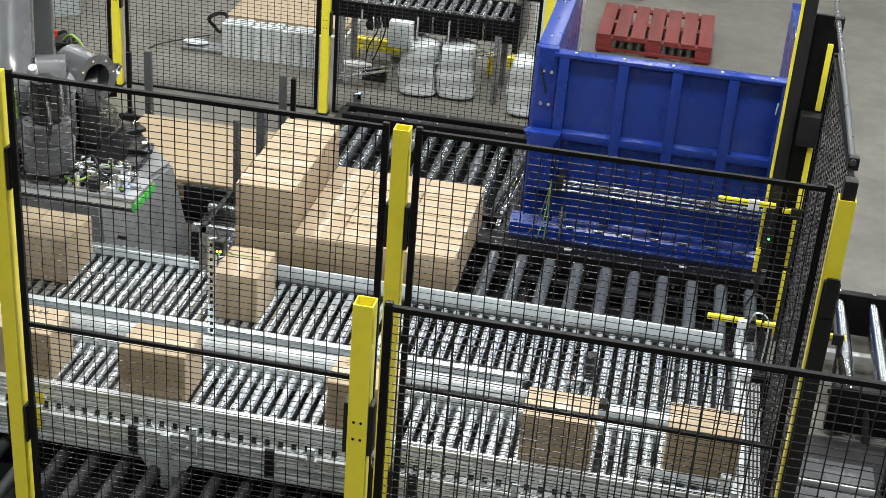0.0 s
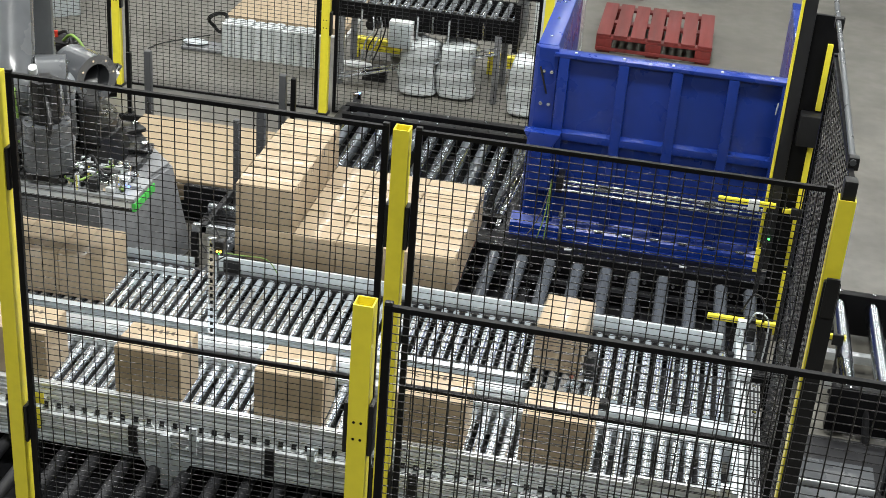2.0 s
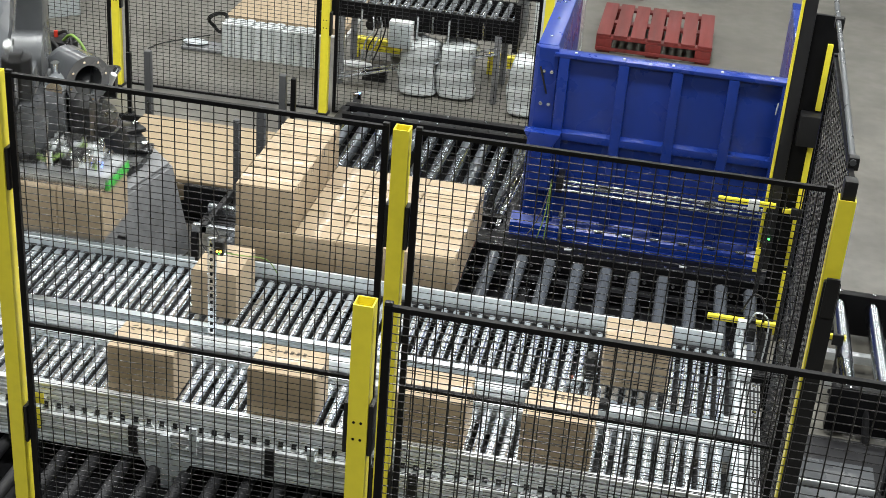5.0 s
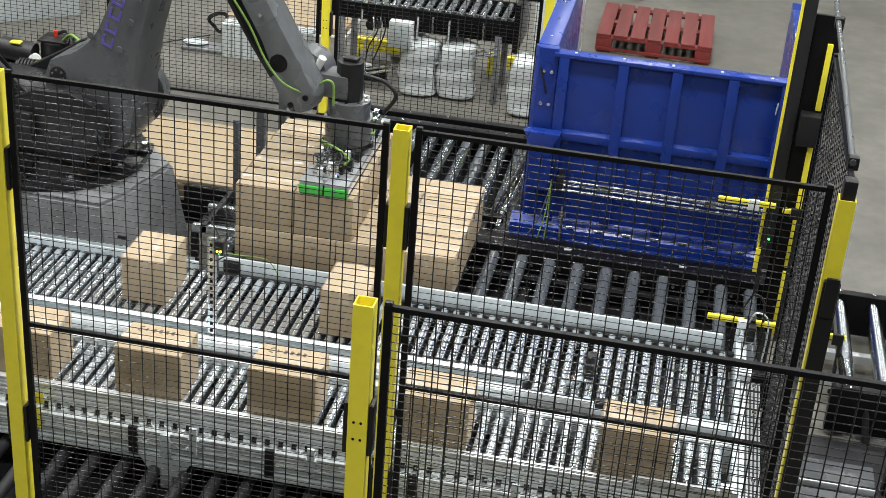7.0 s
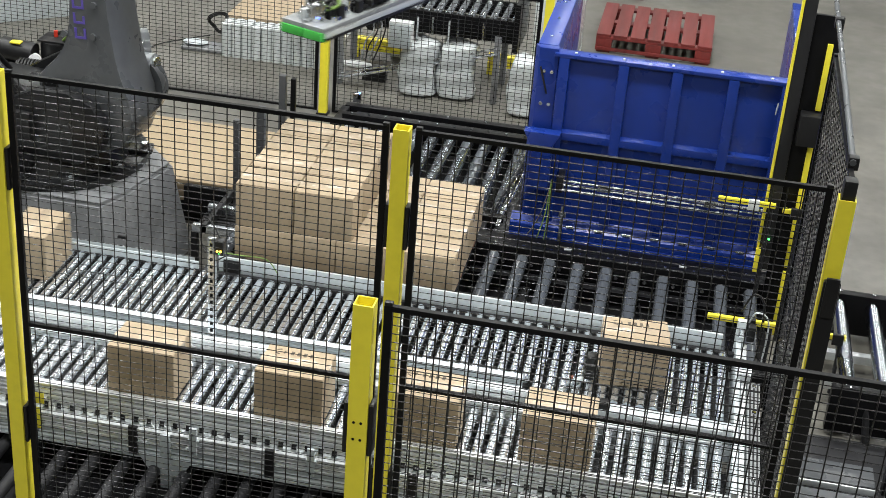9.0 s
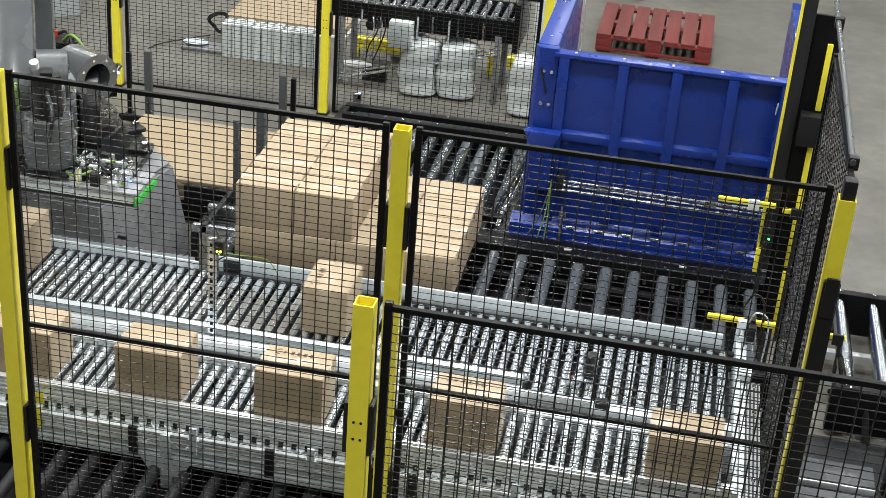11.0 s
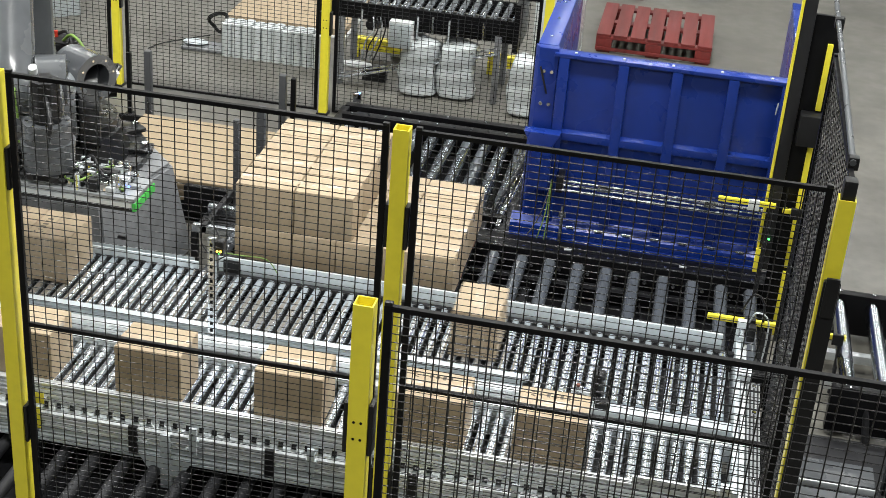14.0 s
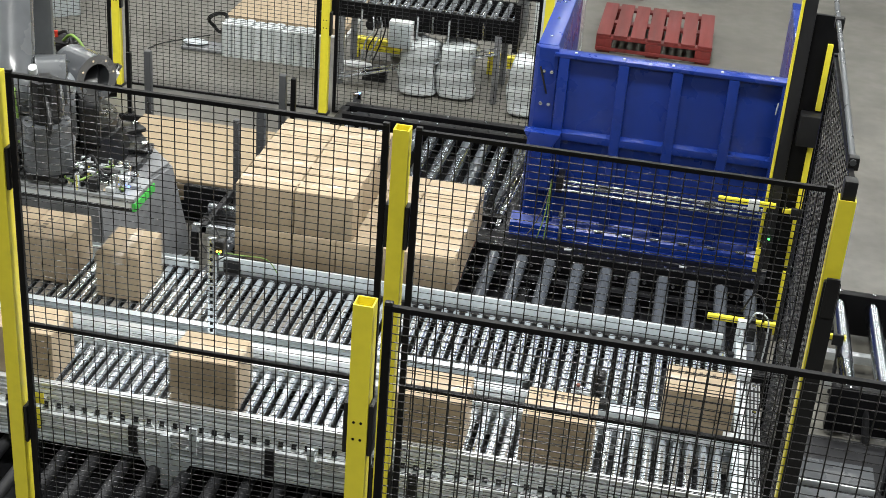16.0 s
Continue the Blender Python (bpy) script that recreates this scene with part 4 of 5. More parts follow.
# turning column
bm = B()
rod(bm, (0, 0, 0.046), (0, 0, 0.20), 0.44, 48, 0.38)
rod(bm, (0, 0, 0.20), (0, 0, 0.26), 0.36, 40)
cheek = ((-0.36, 0.2), (0.40, 0.2), (0.56, 0.34), (0.58, 0.52), (0.5, 0.66), (0.34, 0.72), (0.12, 0.70), (-0.1, 0.56), (-0.34, 0.42))
prism(bm, cheek, 0.14, 0.26, "y", 0.025)
prism(bm, tuple((u * 0.97, v * 0.82) for u, v in cheek), -0.40, -0.31, "y", 0.025)
cube(bm, -0.40, 0.1, -0.21, 0.14, 0.2, 0.48, 0.03)
column = part("turning_column", bm, ROBOTDARK, robot, "dark grey rotating column")
ring = [(math.cos(k * math.tau / 32), math.sin(k * math.tau / 32)) for k in range(32)]
bm = B()
hollow(bm, [(0.14 * u, 0.14 * v) for u, v in ring], [(0.088 * u, 0.088 * v) for u, v in ring], -0.12, 0.11, "x")
rod(bm, (-0.12, 0, 0), (-0.06, 0, 0), 0.088, 32)
hood = part("shoulder_tube", bm, FOREARM, column, "grey open shoulder tube", at=pose(0.40, 0.18, 0.66, 0, 0, 38))
for k in range(8):
    u, v = ring[k * 4 + 1]
    part("bolt", rod(B(), (0.11, 0.114 * u, 0.114 * v), (0.116, 0.114 * u, 0.114 * v), 0.008, 6), CHROME, hood)
part("motor", rod(B(), (-0.02, 0.26, 0.46), (-0.02, 0.36, 0.46), 0.10, 20), PLASTIC, column, "black servo motor")
part("port", prism(B(), [(0.02 + 0.1 * math.cos(k * math.tau / 24), 0.13 + 0.055 * math.sin(k * math.tau / 24)) for k in range(24)], -0.46, -0.38, "y"), BLACK, column)
for k in range(4):
    tube("hose", ((-0.3, 0.05 * k - 0.1, 0.45), (-0.34, 0.06 * k - 0.25, 0.52 + 0.03 * k), (-0.15, -0.3, 0.58 + 0.02 * k), (0.05, -0.33, 0.50)), 0.016, PLASTIC, column)
part("fitting", rod(B(), (0.12, 0.32, 0.48), (0.14, 0.36, 0.57), 0.02, 12), WHITE, column)
part("fitting", rod(B(), (0.05, 0.33, 0.50), (0.05, 0.38, 0.58), 0.02, 12), CHROME, column)
for y0, z0, length in ((0.08, 0.66, 0.2),):
    servo = part("servo_motor", rod(B(), (0.42, y0, z0), (0.42 + length, y0, z0), 0.06, 24), ROBOTLIGHT, column, "pale grey servo motor")
    part("end_cap", rod(B(), (0.42 + length, y0, z0), (0.44 + length, y0, z0), 0.045, 20), CHROME, servo)
    part("collar", rod(B(), (0.46, y0, z0), (0.49, y0, z0), 0.067, 24), PLASTIC, servo)
    part("plug", rod(B(), (0.52, y0, z0 + 0.05), (0.53, y0, z0 + 0.12), 0.024, 14), CHROME, servo)
part("junction_box", cube(B(), -0.12, 0.12, -0.45, -0.402, 0.28, 0.44, 0.01), PLASTIC, column)

# lower arm: from shoulder up to the elbow
bm = B()
outline = [(-0.27, -0.08), (-0.2, -0.2), (-0.05, -0.27), (0.1, -0.27), (0.22, -0.2), (0.28, -0.06), (0.26, 0.08), (0.21, 0.26), (0.18, 0.5), (0.165, 0.9), (0.15, 1.4),
           (0.13, 1.66), (0.05, 1.74), (-0.03, 1.74), (-0.08, 1.66), (-0.07, 1.4), (-0.055, 0.9), (-0.06, 0.62), (-0.08, 0.46), (-0.12, 0.35), (-0.18, 0.265), (-0.25, 0.205),
           (-0.305, 0.15), (-0.31, 0.06)]
prism(bm, outline, -0.29, 0.03, "y", 0.03)
arm = part("lower_arm", bm, ROBOT, robot, "dark grey tapered lower arm")
part("side_cover", rod(B(), (0.10, 0.03, 0.03), (0.10, 0.13, 0.03), 0.2, 36, 0.185), ROBOT, arm)
bm = B()
rod(bm, (-0.225, -0.296, 0.09), (-0.225, -0.27, 0.09), 0.052, 24)
part("lug_ring", bm, PLASTIC, arm, "black ring in the lug")
for k in range(6):
    a = k * math.tau / 6
    part("ring_bolt", rod(B(), (-0.225 + 0.034 * math.cos(a), -0.304, 0.09 + 0.034 * math.sin(a)), (-0.225 + 0.034 * math.cos(a), -0.29, 0.09 + 0.034 * math.sin(a)), 0.007, 6), ROBOT, arm)
for zz, xx in ((0.42, -0.10), (0.42, 0.08), (0.60, 0.10), (0.78, -0.10), (0.75, 0.11)):
    part("bolt", rod(B(), (xx, -0.29, zz), (xx, -0.303, zz), 0.019, 12), ROBOT, arm)
for k in range(5):
    z0 = 0.40 + 0.085 * k
    for x0, x1, za, zb in ((-0.035, 0.035, 0.0, 0.013), (-0.035, -0.022, 0.013, 0.06), (0.022, 0.035, 0.013, 0.045 if k % 2 else 0.06)):
        part("logo_bar", cube(B(), x0, x1, -0.2935, -0.2902, z0 + za, z0 + zb), PURPLE, arm, "purple lettering bar")

# forearm: from wrist pivot up to the elbow
bm = B()
outline = [(-0.105, -0.06), (-0.085, -0.12), (-0.04, -0.155), (0.04, -0.155), (0.09, -0.115), (0.115, -0.05), (0.115, 0.1), (0.105, 0.5), (0.125, 0.95), (0.15, 1.3), (0.13, 1.58), (0.05, 1.66),
           (-0.07, 1.66), (-0.15, 1.56), (-0.15, 1.3), (-0.12, 0.9), (-0.105, 0.5), (-0.10, 0.1)]
prism(bm, outline, -0.25, -0.05, "y", 0.055)
fore = part("forearm", bm, FOREARM, robot, "dark grey forearm")
part("elbow_cap", rod(B(), (0, -0.27, FORE), (0, 0.2, FORE), 0.15, 26), ROBOT, fore)
part("wrist_cap", rod(B(), (0, -0.05, 0.02), (0, 0.10, 0.02), 0.13, 32), ROBOT, fore)
for k in range(4):
    a = 0.3 + k * 0.8
    part("bolt", rod(B(), (0.1 * math.cos(a), 0.1, 0.02 + 0.1 * math.sin(a)), (0.1 * math.cos(a), 0.107, 0.02 + 0.1 * math.sin(a)), 0.009, 8), CHROME, fore)
part("recess", rod(B(), (0.0, -0.254, 0.15), (0.0, -0.249, 0.15), 0.05, 24), BLACK, fore)
part("cable_channel", prism(B(), ((-0.085, 0.22), (-0.045, 0.18), (-0.03, 0.3), (-0.035, 0.8), (-0.06, 1.2), (-0.095, 1.2), (-0.085, 0.6)), -0.2535, -0.249, "y"), BLACK, fore, "dark cable channel")
for u, v in ((-0.05, -0.08), (0.05, -0.075)):
    part("lift_hole", rod(B(), (u, -0.2545, v), (u, -0.249, v), 0.017, 14), BLACK, fore)
part("bolt", rod(B(), (0.03, -0.258, 0.42), (0.03, -0.249, 0.42), 0.012, 10), CHROME, fore)
tube("cable", ((-0.08, -0.245, 1.1), (-0.075, -0.262, 0.7), (-0.05, -0.262, 0.4), (-0.055, -0.265, 0.2), (-0.02, -0.27, 0.05), (0.05, -0.24, -0.05)), 0.006, CABLE, fore, "yellow-green cable")
tube("hose", ((-0.11, -0.2, 1.1), (-0.11, -0.22, 0.7), (-0.10, -0.23, 0.35), (-0.07, -0.25, 0.1)), 0.016, PLASTIC, fore)

# wrist head: origin at the pivot, tool axis WR ahead
bm = B()
cube(bm, -0.06, WR + 0.02, -0.085, 0.085, -0.09, 0.05, 0.03)
rod(bm, (WR, 0, -0.29), (WR, 0, -0.10), 0.118, 32)
wrist = part("wrist", bm, ROBOT, robot, "grey wrist head")
part("drum", rod(B(), (WR, 0, -0.345), (WR, 0, -0.20), 0.125, 36, 0.135), ROBOT, wrist)
bm = B()
octagon = [(WR + 0.076 * math.cos((k + 0.5) * math.tau / 8), 0.076 * math.sin((k + 0.5) * math.tau / 8)) for k in range(8)]
prism(bm, octagon, -0.10, 0.12, "z", 0.008)
part("motor", bm, PLASTIC, wrist, "black wrist motor")
part("motor_cap", cube(B(), WR - 0.035, WR + 0.045, -0.03, 0.03, 0.12, 0.14, 0.005), PLASTIC, wrist)
for k in range(9):
    a = k * math.tau / 9
    part("bolt", rod(B(), (WR + 0.098 * math.cos(a), 0.098 * math.sin(a), -0.10), (WR + 0.098 * math.cos(a), 0.098 * math.sin(a), -0.092), 0.01, 6), CHROME, wrist)
part("flange", rod(B(), (WR, 0, -0.37), (WR, 0, -0.345), 0.13, 36), BLACK, wrist)
for k in range(6):
    a = k * math.tau / 6 + 0.2
    part("flange_lug", cube(B(), WR + 0.12 * math.cos(a) - 0.022, WR + 0.12 * math.cos(a) + 0.022, 0.12 * math.sin(a) - 0.022, 0.12 * math.sin(a) + 0.022, -0.378, -0.345, 0.004), PLASTIC, wrist)
part("plug", rod(B(), (0.06, -0.05, 0.05), (0.10, -0.06, 0.13), 0.022, 12), WHITE, wrist)
part("plug", rod(B(), (0.02, -0.03, 0.06), (0.06, -0.05, 0.12), 0.02, 12), CHROME, wrist)
tube("cable", ((0.0, -0.1, -0.05), (0.08, -0.14, -0.02), (0.16, -0.15, 0.04), (0.2, -0.15, 0.02), (0.2, -0.14, -0.1)), 0.007, CABLE, wrist, "yellow-green cable")
tube("hose", ((WR + 0.08, 0, 0.05), (WR + 0.2, 0.02, 0.02), (WR + 0.26, 0.02, -0.05), (WR + 0.2, 0.0, -0.15)), 0.012, PLASTIC, wrist)

# vacuum gripper: origin at the middle of its underside, long side along x
bm = B()
cube(bm, -0.50, 0.50, -0.132, -0.004, 0.05, 0.075, 0.004)
cube(bm, -0.50, 0.50, 0.004, 0.132, 0.05, 0.075, 0.004)
cube(bm, -0.48, 0.48, -0.012, 0.012, 0.055, 0.088, 0.003)
grip = part("gripper", bm, GRIPPLATE, robot, "aluminium vacuum gripper with green foam")
for s in (-1, 1):
    part("foam", cube(B(), -0.5, 0.5, min(s * 0.002, s * 0.13), max(s * 0.002, s * 0.13), 0.0, 0.018, 0.004), PLASTIC, grip)
    for e in (-1, 1):
        part("end_cap", cube(B(), e * 0.485, e * 0.508, min(s * 0.004, s * 0.133), max(s * 0.004, s * 0.133), 0.006, 0.052, 0.006), GREEN, grip, "bright green end cap")
    part("side_profile", cube(B(), -0.484, 0.484, min(s * 0.10, s * 0.132), max(s * 0.10, s * 0.132), 0.018, 0.049, 0.003), ALU, grip)
part("adapter", rod(B(), (0, 0, 0.088), (0, 0, 0.18), 0.10, 24), PLASTIC, grip)
part("cross_plate", cube(B(), -0.13, 0.13, -0.11, 0.11, 0.089, 0.105, 0.004), PLASTIC, grip)
rng = random.Random(4)
for k in range(96):
    xx = rng.choice((-1, 1)) * rng.uniform(0.14, 0.44)
    yy = rng.uniform(-0.115, 0.115)
    h = rng.uniform(0.03, 0.09)
    if k % 4:
        part("valve", cube(B(), xx - 0.022, xx + 0.022, yy - 0.014, yy + 0.014, 0.075, 0.075 + h, 0.004), (STEEL, CLEAR, PLASTIC, CHROME)[k % 4], grip)
    else:
        part("fitting", rod(B(), (xx, yy, 0.075), (xx, yy, 0.09 + h), 0.016, 10), CHROME, grip)
for k in range(8):
    e = -1 if k % 2 else 1
    tube("hose", ((e * 0.12, -0.09 + 0.025 * k, 0.12), (e * 0.2, -0.1 + 0.03 * k, 0.19 - 0.01 * k), (e * 0.32, 0.09 - 0.02 * k, 0.15), (e * 0.42, -0.06 + 0.02 * k, 0.085)), 0.007, PLASTIC if k % 7 else CABLE, grip)
for e in (-1, 1):
    part("ejector", rod(B(), (e * 0.2, -0.06, 0.11), (e * 0.42, -0.06, 0.11), 0.02, 12), STEEL, grip)
    part("led", ball(B(), (e * 0.25, -0.09, 0.1), 0.006), BLUELED, grip)
    part("led", ball(B(), (e * 0.44, 0.05, 0.1), 0.006), BLUELED, grip)

# lane pusher behind the waiting row
squeeze = thing("row_pusher", "pale flat pusher bar behind the waiting cartons", "pusher", (0, 0, 0))
part("blade", cube(B(), -2.75, -1.43, -0.006, 0.006, LANE + 0.006, LANE + 0.05, 0.003), SHEET, squeeze)



# ---- what moves ----
def glide(keys, t):
    """Smooth value between timed keys (t, values...)."""
    if t <= keys[0][0]:
        return list(keys[0][1:])
    if t >= keys[-1][0]:
        return list(keys[-1][1:])
    i = max(k for k in range(len(keys) - 1) if keys[k][0] <= t)
    a, b = keys[i], keys[i + 1]
    h = b[0] - a[0]
    s = (t - a[0]) / h
    out = []
    for c in range(1, len(a)):
        def slope(j):
            if j in (0, len(keys) - 1):
                return 0.0
            d0 = (keys[j][c] - keys[j - 1][c]) / (keys[j][0] - keys[j - 1][0])
            d1 = (keys[j + 1][c] - keys[j][c]) / (keys[j + 1][0] - keys[j][0])
            return 0.0 if d0 * d1 <= 0 else 2 * d0 * d1 / (d0 + d1)
        m0, m1 = slope(i) * h, slope(i + 1) * h
        out.append((2 * s ** 3 - 3 * s * s + 1) * a[c] + (s ** 3 - 2 * s * s + s) * m0 + (3 * s * s - 2 * s ** 3) * b[c] + (s ** 3 - s * s) * m1)
    return out


ROW_X, ROW_Y, PLACE_X, PLACE_Y = -2.234, 1.32, -0.7905, 2.443
PICK_Z, PUT_Z = LANE + CH + 0.003, L2 + CH + 0.003
# time, x, y, height of the gripper's underside, heading
GRIP = [(0.0, -2.08, 1.42, 1.0, 180), (3.5, -2.08, 1.42, 1.0, 180), (3.6, -2.11, 1.40, 0.93, 180), (3.7, -2.17, 1.36, 0.80, 180),
        (3.8, -2.21, 1.33, 0.725, 180), (3.95, ROW_X, ROW_Y, PICK_Z, 180), (4.6, ROW_X, ROW_Y, PICK_Z, 180), (4.9, -2.21, 1.34, 0.98, 180),
        (5.2, -2.12, 1.45, 1.45, 183), (5.6, -1.55, 1.85, 1.9, 215), (5.95, -0.95, 2.3, 1.98, 252), (6.2, -0.77, 2.44, 1.83, 269),
        (6.3, -0.752, 2.44, 1.69, 270), (6.4, -0.722, 2.44, 1.51, 270), (6.5, -0.727, 2.44, 1.375, 270), (6.6, -0.765, 2.44, 1.12, 270),
        (6.7, -0.786, 2.44, 0.995, 270), (6.85, PLACE_X, PLACE_Y, PUT_Z + 0.01, 270), (7.0, PLACE_X, PLACE_Y, PUT_Z, 270), (8.08, PLACE_X, PLACE_Y, PUT_Z, 270),
        (8.2, -0.78, 2.44, 1.005, 270), (8.3, -0.755, 2.44, 1.145, 270), (8.4, -0.72, 2.44, 1.395, 270), (8.5, -0.707, 2.44, 1.565, 270),
        (8.6, -0.725, 2.44, 1.74, 270), (8.8, -0.742, 2.44, 1.79, 269), (8.9, -0.75, 2.43, 1.79, 265), (9.0, -0.74, 2.40, 1.79, 248),
        (9.1, -0.72, 2.35, 1.79, 226), (9.2, -0.70, 2.28, 1.79, 205), (9.4, -0.82, 2.15, 1.85, 184), (9.9, -1.4, 1.75, 1.75, 180), (10.5, -1.95, 1.48, 1.3, 180),
        (11.0, -2.07, 1.42, 1.03, 180), (11.25, -2.08, 1.42, 1.0, 180), (16.0, -2.08, 1.42, 1.0, 180)]
MOVING = [0.0, 3.4] + [3.5 + 0.1 * k for k in range(79)] + [16.0]


def grip_pose(t):
    x, y, z, a = glide(GRIP, t)
    return pose(x, y, z, 0, 0, a)


def robot_rows():
    """Poses of column, lower arm, forearm, wrist and gripper in the robot's space."""
    rows = [[], [], [], [], []]
    for t in MOVING:
        x, y, z, a = glide(GRIP, t)
        dx, dy = x - AX, y - AY
        yaw, reach = math.atan2(dy, dx), math.hypot(dx, dy)
        wr, wz = reach - WR, z + 0.47
        ex, ez = wr - SH_R, wz - SH_Z
        d = min(math.hypot(ex, ez), LOWER + FORE - 0.01)
        base = math.atan2(ez, ex)
        inner = math.acos((LOWER ** 2 + d * d - FORE ** 2) / (2 * LOWER * d))
        lift = base + inner
        er, eh = SH_R + LOWER * math.cos(lift), SH_Z + LOWER * math.sin(lift)
        turn = Matrix.Rotation(yaw, 4, "Z")
        rows[0].append((t, turn))
        rows[1].append((t, turn @ Matrix.Translation((SH_R, 0, SH_Z - AZ)) @ Matrix.Rotation(math.pi / 2 - lift, 4, "Y")))
        rows[2].append((t, turn @ Matrix.Translation((wr, 0, wz - AZ)) @ Matrix.Rotation(math.atan2(er - wr, eh - wz), 4, "Y")))
        rows[3].append((t, turn @ Matrix.Translation((wr, 0, wz - AZ))))
        rows[4].append((t, Matrix.Translation((-AX, -AY, -AZ)) @ pose(x, y, z, 0, 0, a)))
    return rows


# moments at which a carton is shifted across to the feeding lane
SHIFTS = (-3.9, 0.0, 3.82, 7.75, 11.55, 15.54, 19.35, 23.2, 27.1, 31.0, 34.9)
SLOTS = (-1.86, -1.229, -0.56, 0.095, 0.666, 1.304)
NUDGE = {5: -0.033}
DELAY = {4: -0.03, 5: -0.05, 7: 0.07, 8: 0.12}
SHIFT = [(-0.3, 1.304, 0.655), (0.0, 1.304, 0.72), (0.2, 1.304, 0.83), (0.4, 1.304, 1.0), (0.6, 1.304, 1.16), (0.8, 1.23, 1.27), (1.0, 1.071, 1.37), (1.2, 0.951, 1.42)]
UPPER = [(1.0, 1.071, 1.37, 0.0), (1.2, 0.951, 1.42, 4.0), (1.4, 0.924, 1.45, 26.0), (1.6, 0.869, 1.47, 50.0), (1.8, 0.745, 1.49, 72.0), (2.0, 0.588, 1.5, 86.0), (2.2, 0.401, 1.5, 90.0), (2.4, 0.214, 1.5, 90.0), (2.6, 0.025, 1.5, 90.0), (2.8, -0.165, 1.5, 90.0), (3.0, -0.336, 1.5, 90.0), (3.5, -0.769, 1.5, 90.0), (4.0, -1.162, 1.5, 90.0), (4.3, -1.451, 1.51, 90.0), (4.5, -1.657, 1.53, 90.0), (4.8, -1.899, 1.56, 90.0), (5.2, -2.227, 1.585, 90.0), (5.6, -2.549, 1.585, 90.0)]
QUEUE = (-2.617, -2.375, -2.133, -1.891)
HASTE = {2: 0.4, 3: 1.0, 4: 1.0}


def lower_x(n, t):
    """Where the carton with shift number n stands on the outward lane."""
    period = 3.88
    refs = [SHIFTS[n - k] if n - k >= 0 else SHIFTS[0] - period * (k - n) for k in range(6)]
    start = SLOTS[0] - 0.9 - 0.36 * max(0, n - 5)
    hops = ((0.8, 2.1, start, SLOTS[0], refs[5]), (0.42, 1.3, SLOTS[0], SLOTS[1], refs[4]), (-0.05, 0.9, SLOTS[1], SLOTS[2], refs[3]),
            (-0.4, 0.42, SLOTS[2], SLOTS[3], refs[2]), (-0.78, 0.0, SLOTS[3], SLOTS[4], refs[1]), (-1.2, -0.32, SLOTS[4], SLOTS[5], refs[0]))
    keys = []
    for begin, end, a, b, ref in hops:
        # the belt starts and stops softly and runs evenly between
        for part_time, way in ((0.0, 0.0), (0.14, 0.07), (0.8, 0.9), (1.0, 1.0)):
            t1 = ref + begin + (end - begin) * part_time
            if not keys or t1 > keys[-1][0] + 1e-3:
                keys.append((t1, a + (b - a) * way))
    x = glide(keys, t - DELAY.get(n, 0.0))[0]
    return x + NUDGE.get(n, 0.0) * min(1.0, max(0.0, (x + 1.2) / 0.5))


def carton_pose(n, t, slot):
    """slot: its place in the waiting row."""
    tau = t - SHIFTS[n]
    if tau < -0.3:
        return pose(lower_x(n, t), 0.655, LANE)
    if tau < 1.15:
        x, y = glide(SHIFT, tau)
        return pose(x + NUDGE.get(n, 0.0), y, LANE)
    x, y, a = glide(UPPER, tau)
    if n == 1 and t > 3.95:                 # held at the sensor until the row has been taken away
        x = glide([(3.95, -1.19), (6.42, -1.19), (6.8, -1.40), (7.0, -1.575), (7.2, -1.75), (7.6, -2.13), (8.1, QUEUE[0])], t)[0]
        y = glide([(3.95, 1.5), (6.5, 1.5), (8.0, 1.585)], t)[0]
        return pose(x, y, LANE, 0, 0, 90)
    x += HASTE.get(n, 0.0) * glide([(2.0, 0.0), (3.0, -0.04), (3.75, -0.09), (4.4, -0.105)], tau)[0]
    x = max(x, QUEUE[slot])
    return pose(x, y, LANE, 0, 0, a)


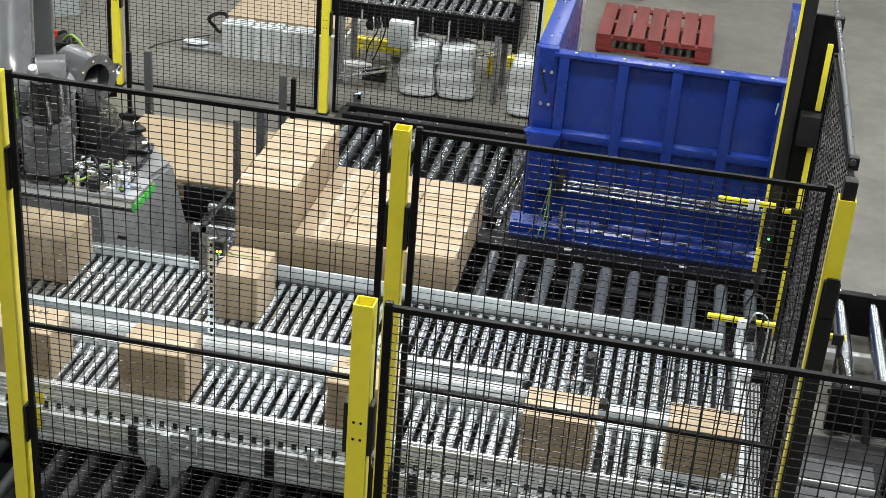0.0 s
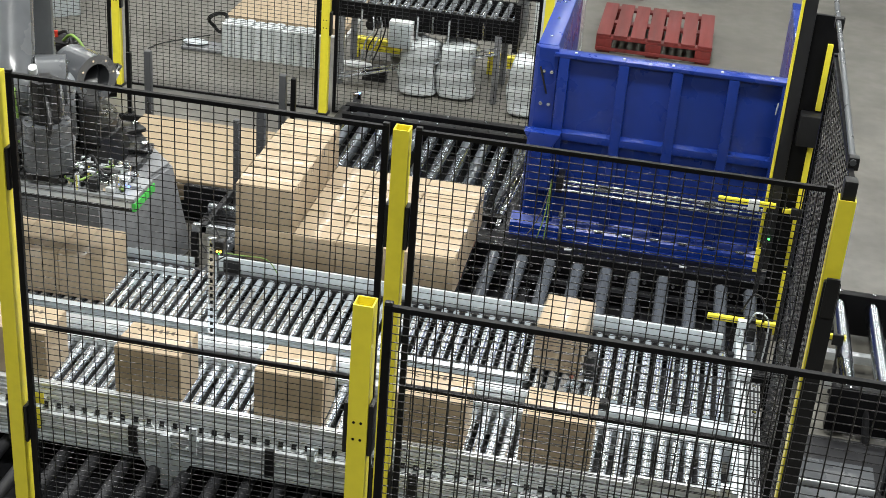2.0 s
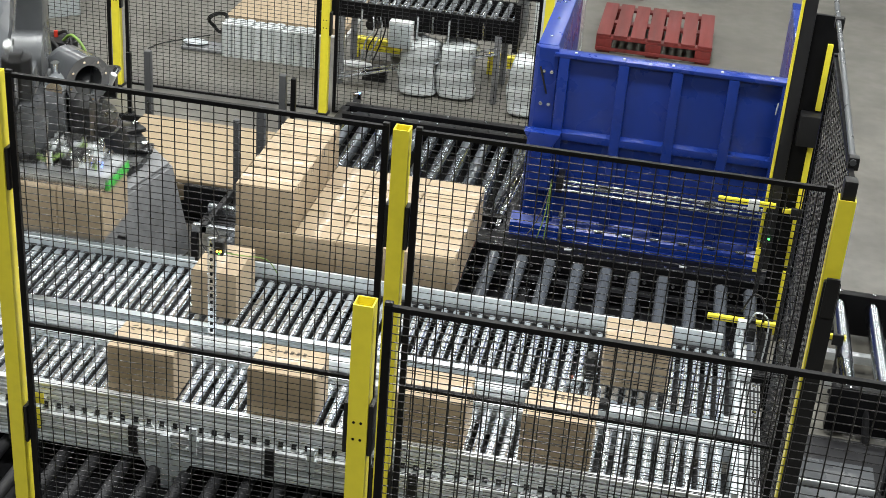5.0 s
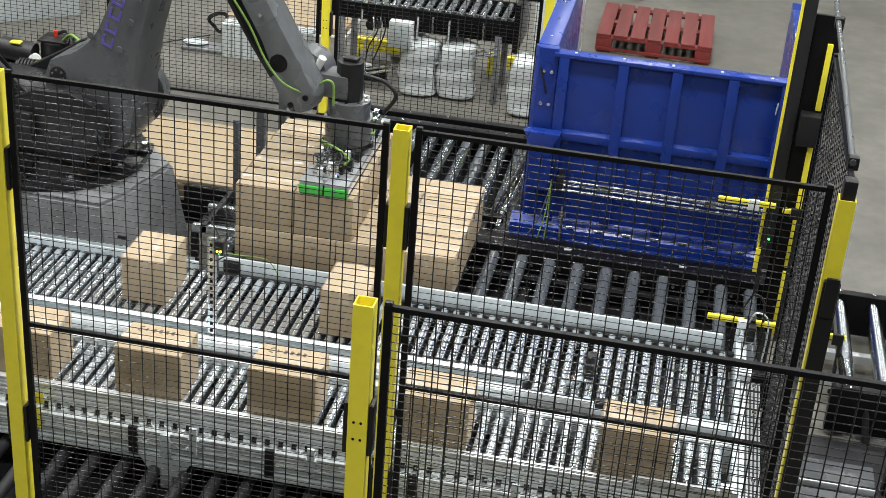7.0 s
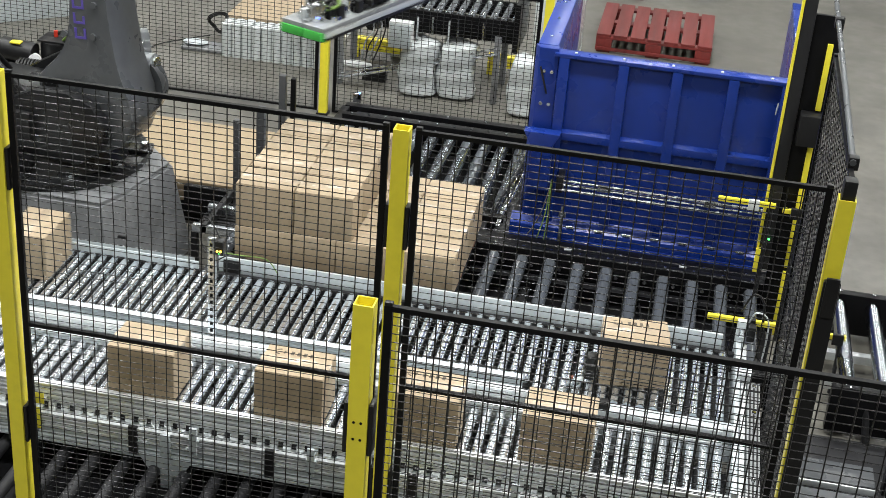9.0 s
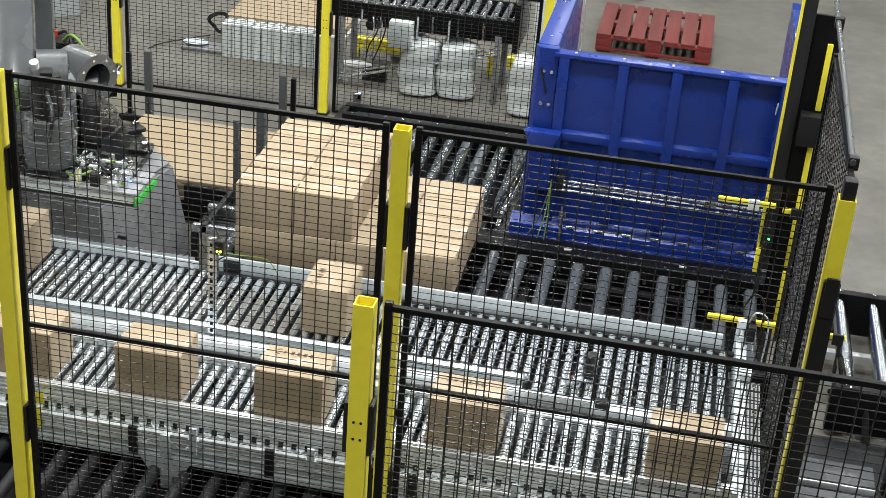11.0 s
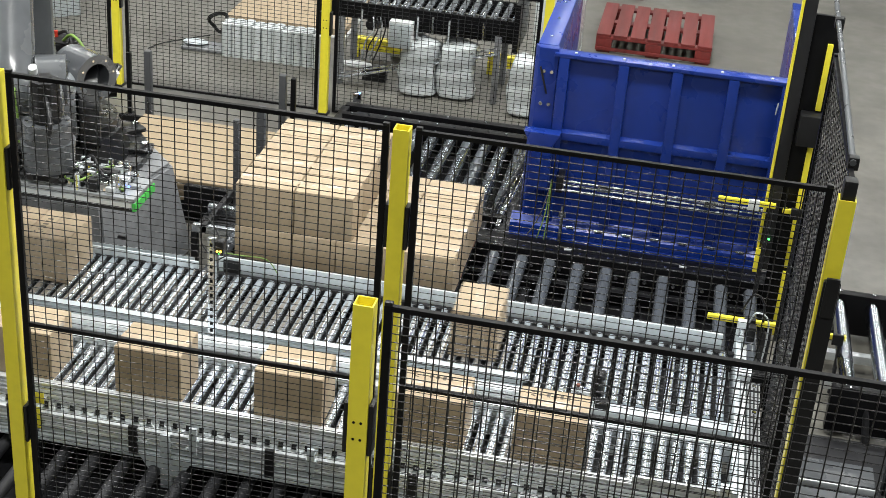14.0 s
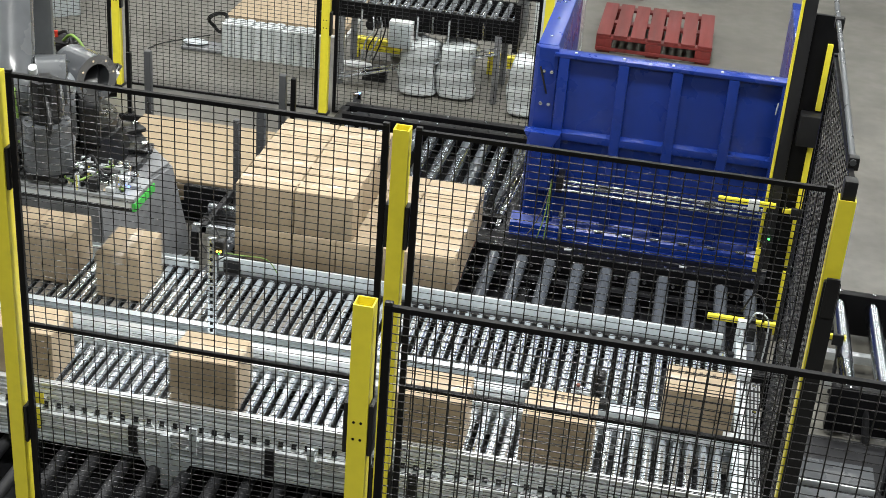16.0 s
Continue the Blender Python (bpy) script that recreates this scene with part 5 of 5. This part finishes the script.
def motions():
    for ob, rows in zip((column, arm, fore, wrist, grip), robot_rows()):
        walk(ob, rows)
    walk(squeeze, [(t, pose(0, y, 0)) for t, y in ((0.0, 1.795), (1.55, 1.795), (2.0, 1.68), (2.9, 1.495), (3.1, 1.495), (3.5, 1.795), (16.0, 1.795))])
    # the row that the robot takes
    take = 4.6
    to_row = grip_pose(take).inverted()
    for i in range(4):
        c = carton((QUEUE[i], 1.585, LANE), rz=90, group="cartons taken by the robot", label="brown taped cardboard carton waiting under the gripper")
        rest = pose(QUEUE[i] + 0.02, ROW_Y, LANE, 0, 0, 90)
        rows = []
        if i == 3:
            rows += [(0.1 * k, carton_pose(0, 0.1 * k, 3)) for k in range(13)]
        else:
            rows += [(0.0, pose(QUEUE[i], 1.585, LANE, 0, 0, 90)), (1.2, pose(QUEUE[i], 1.585, LANE, 0, 0, 90))]
        rows += [(1.6, pose(QUEUE[i], 1.585, LANE, 0, 0, 90)), (2.0, pose(QUEUE[i], 1.47, LANE, 0, 0, 90)), (2.9, rest), (take, rest)]
        rows += [(t, grip_pose(t) @ to_row @ rest) for t in [4.7 + 0.1 * k for k in range(24)]]
        last = rows[-1][1]
        walk(c, rows + [(16.0, last)])
    # the cartons that come along the lanes
    for n in range(1, len(SHIFTS)):
        slot = {1: 0, 2: 1, 3: 2, 4: 3}.get(n, 3)
        c = carton((0, 0, 0), group="cartons on the case lanes", label="brown sealed cardboard carton riding on the rollers", printed=n in (5, 6, 3))
        walk(c, [(0.1 * k, carton_pose(n, 0.1 * k, slot)) for k in range(161)])
    # pusher bar follows the carton across, then returns
    rows = []
    for k in range(161):
        t = 0.1 * k
        tau = min((t - T for T in SHIFTS if t >= T - 0.3), default=9.0)
        rows.append((t, pose(0, glide([(-0.3, 0.50), (0.0, 0.58), (0.2, 0.69), (0.4, 0.86), (0.6, 1.02), (0.8, 1.13), (0.95, 1.16), (1.8, 0.50)], tau)[0], 0)))
    walk(pusher, rows)
    walk(peg, [(0.0, PEG_A), (13.3, PEG_A), (13.7, PEG_B), (16.0, PEG_B)])


motions()
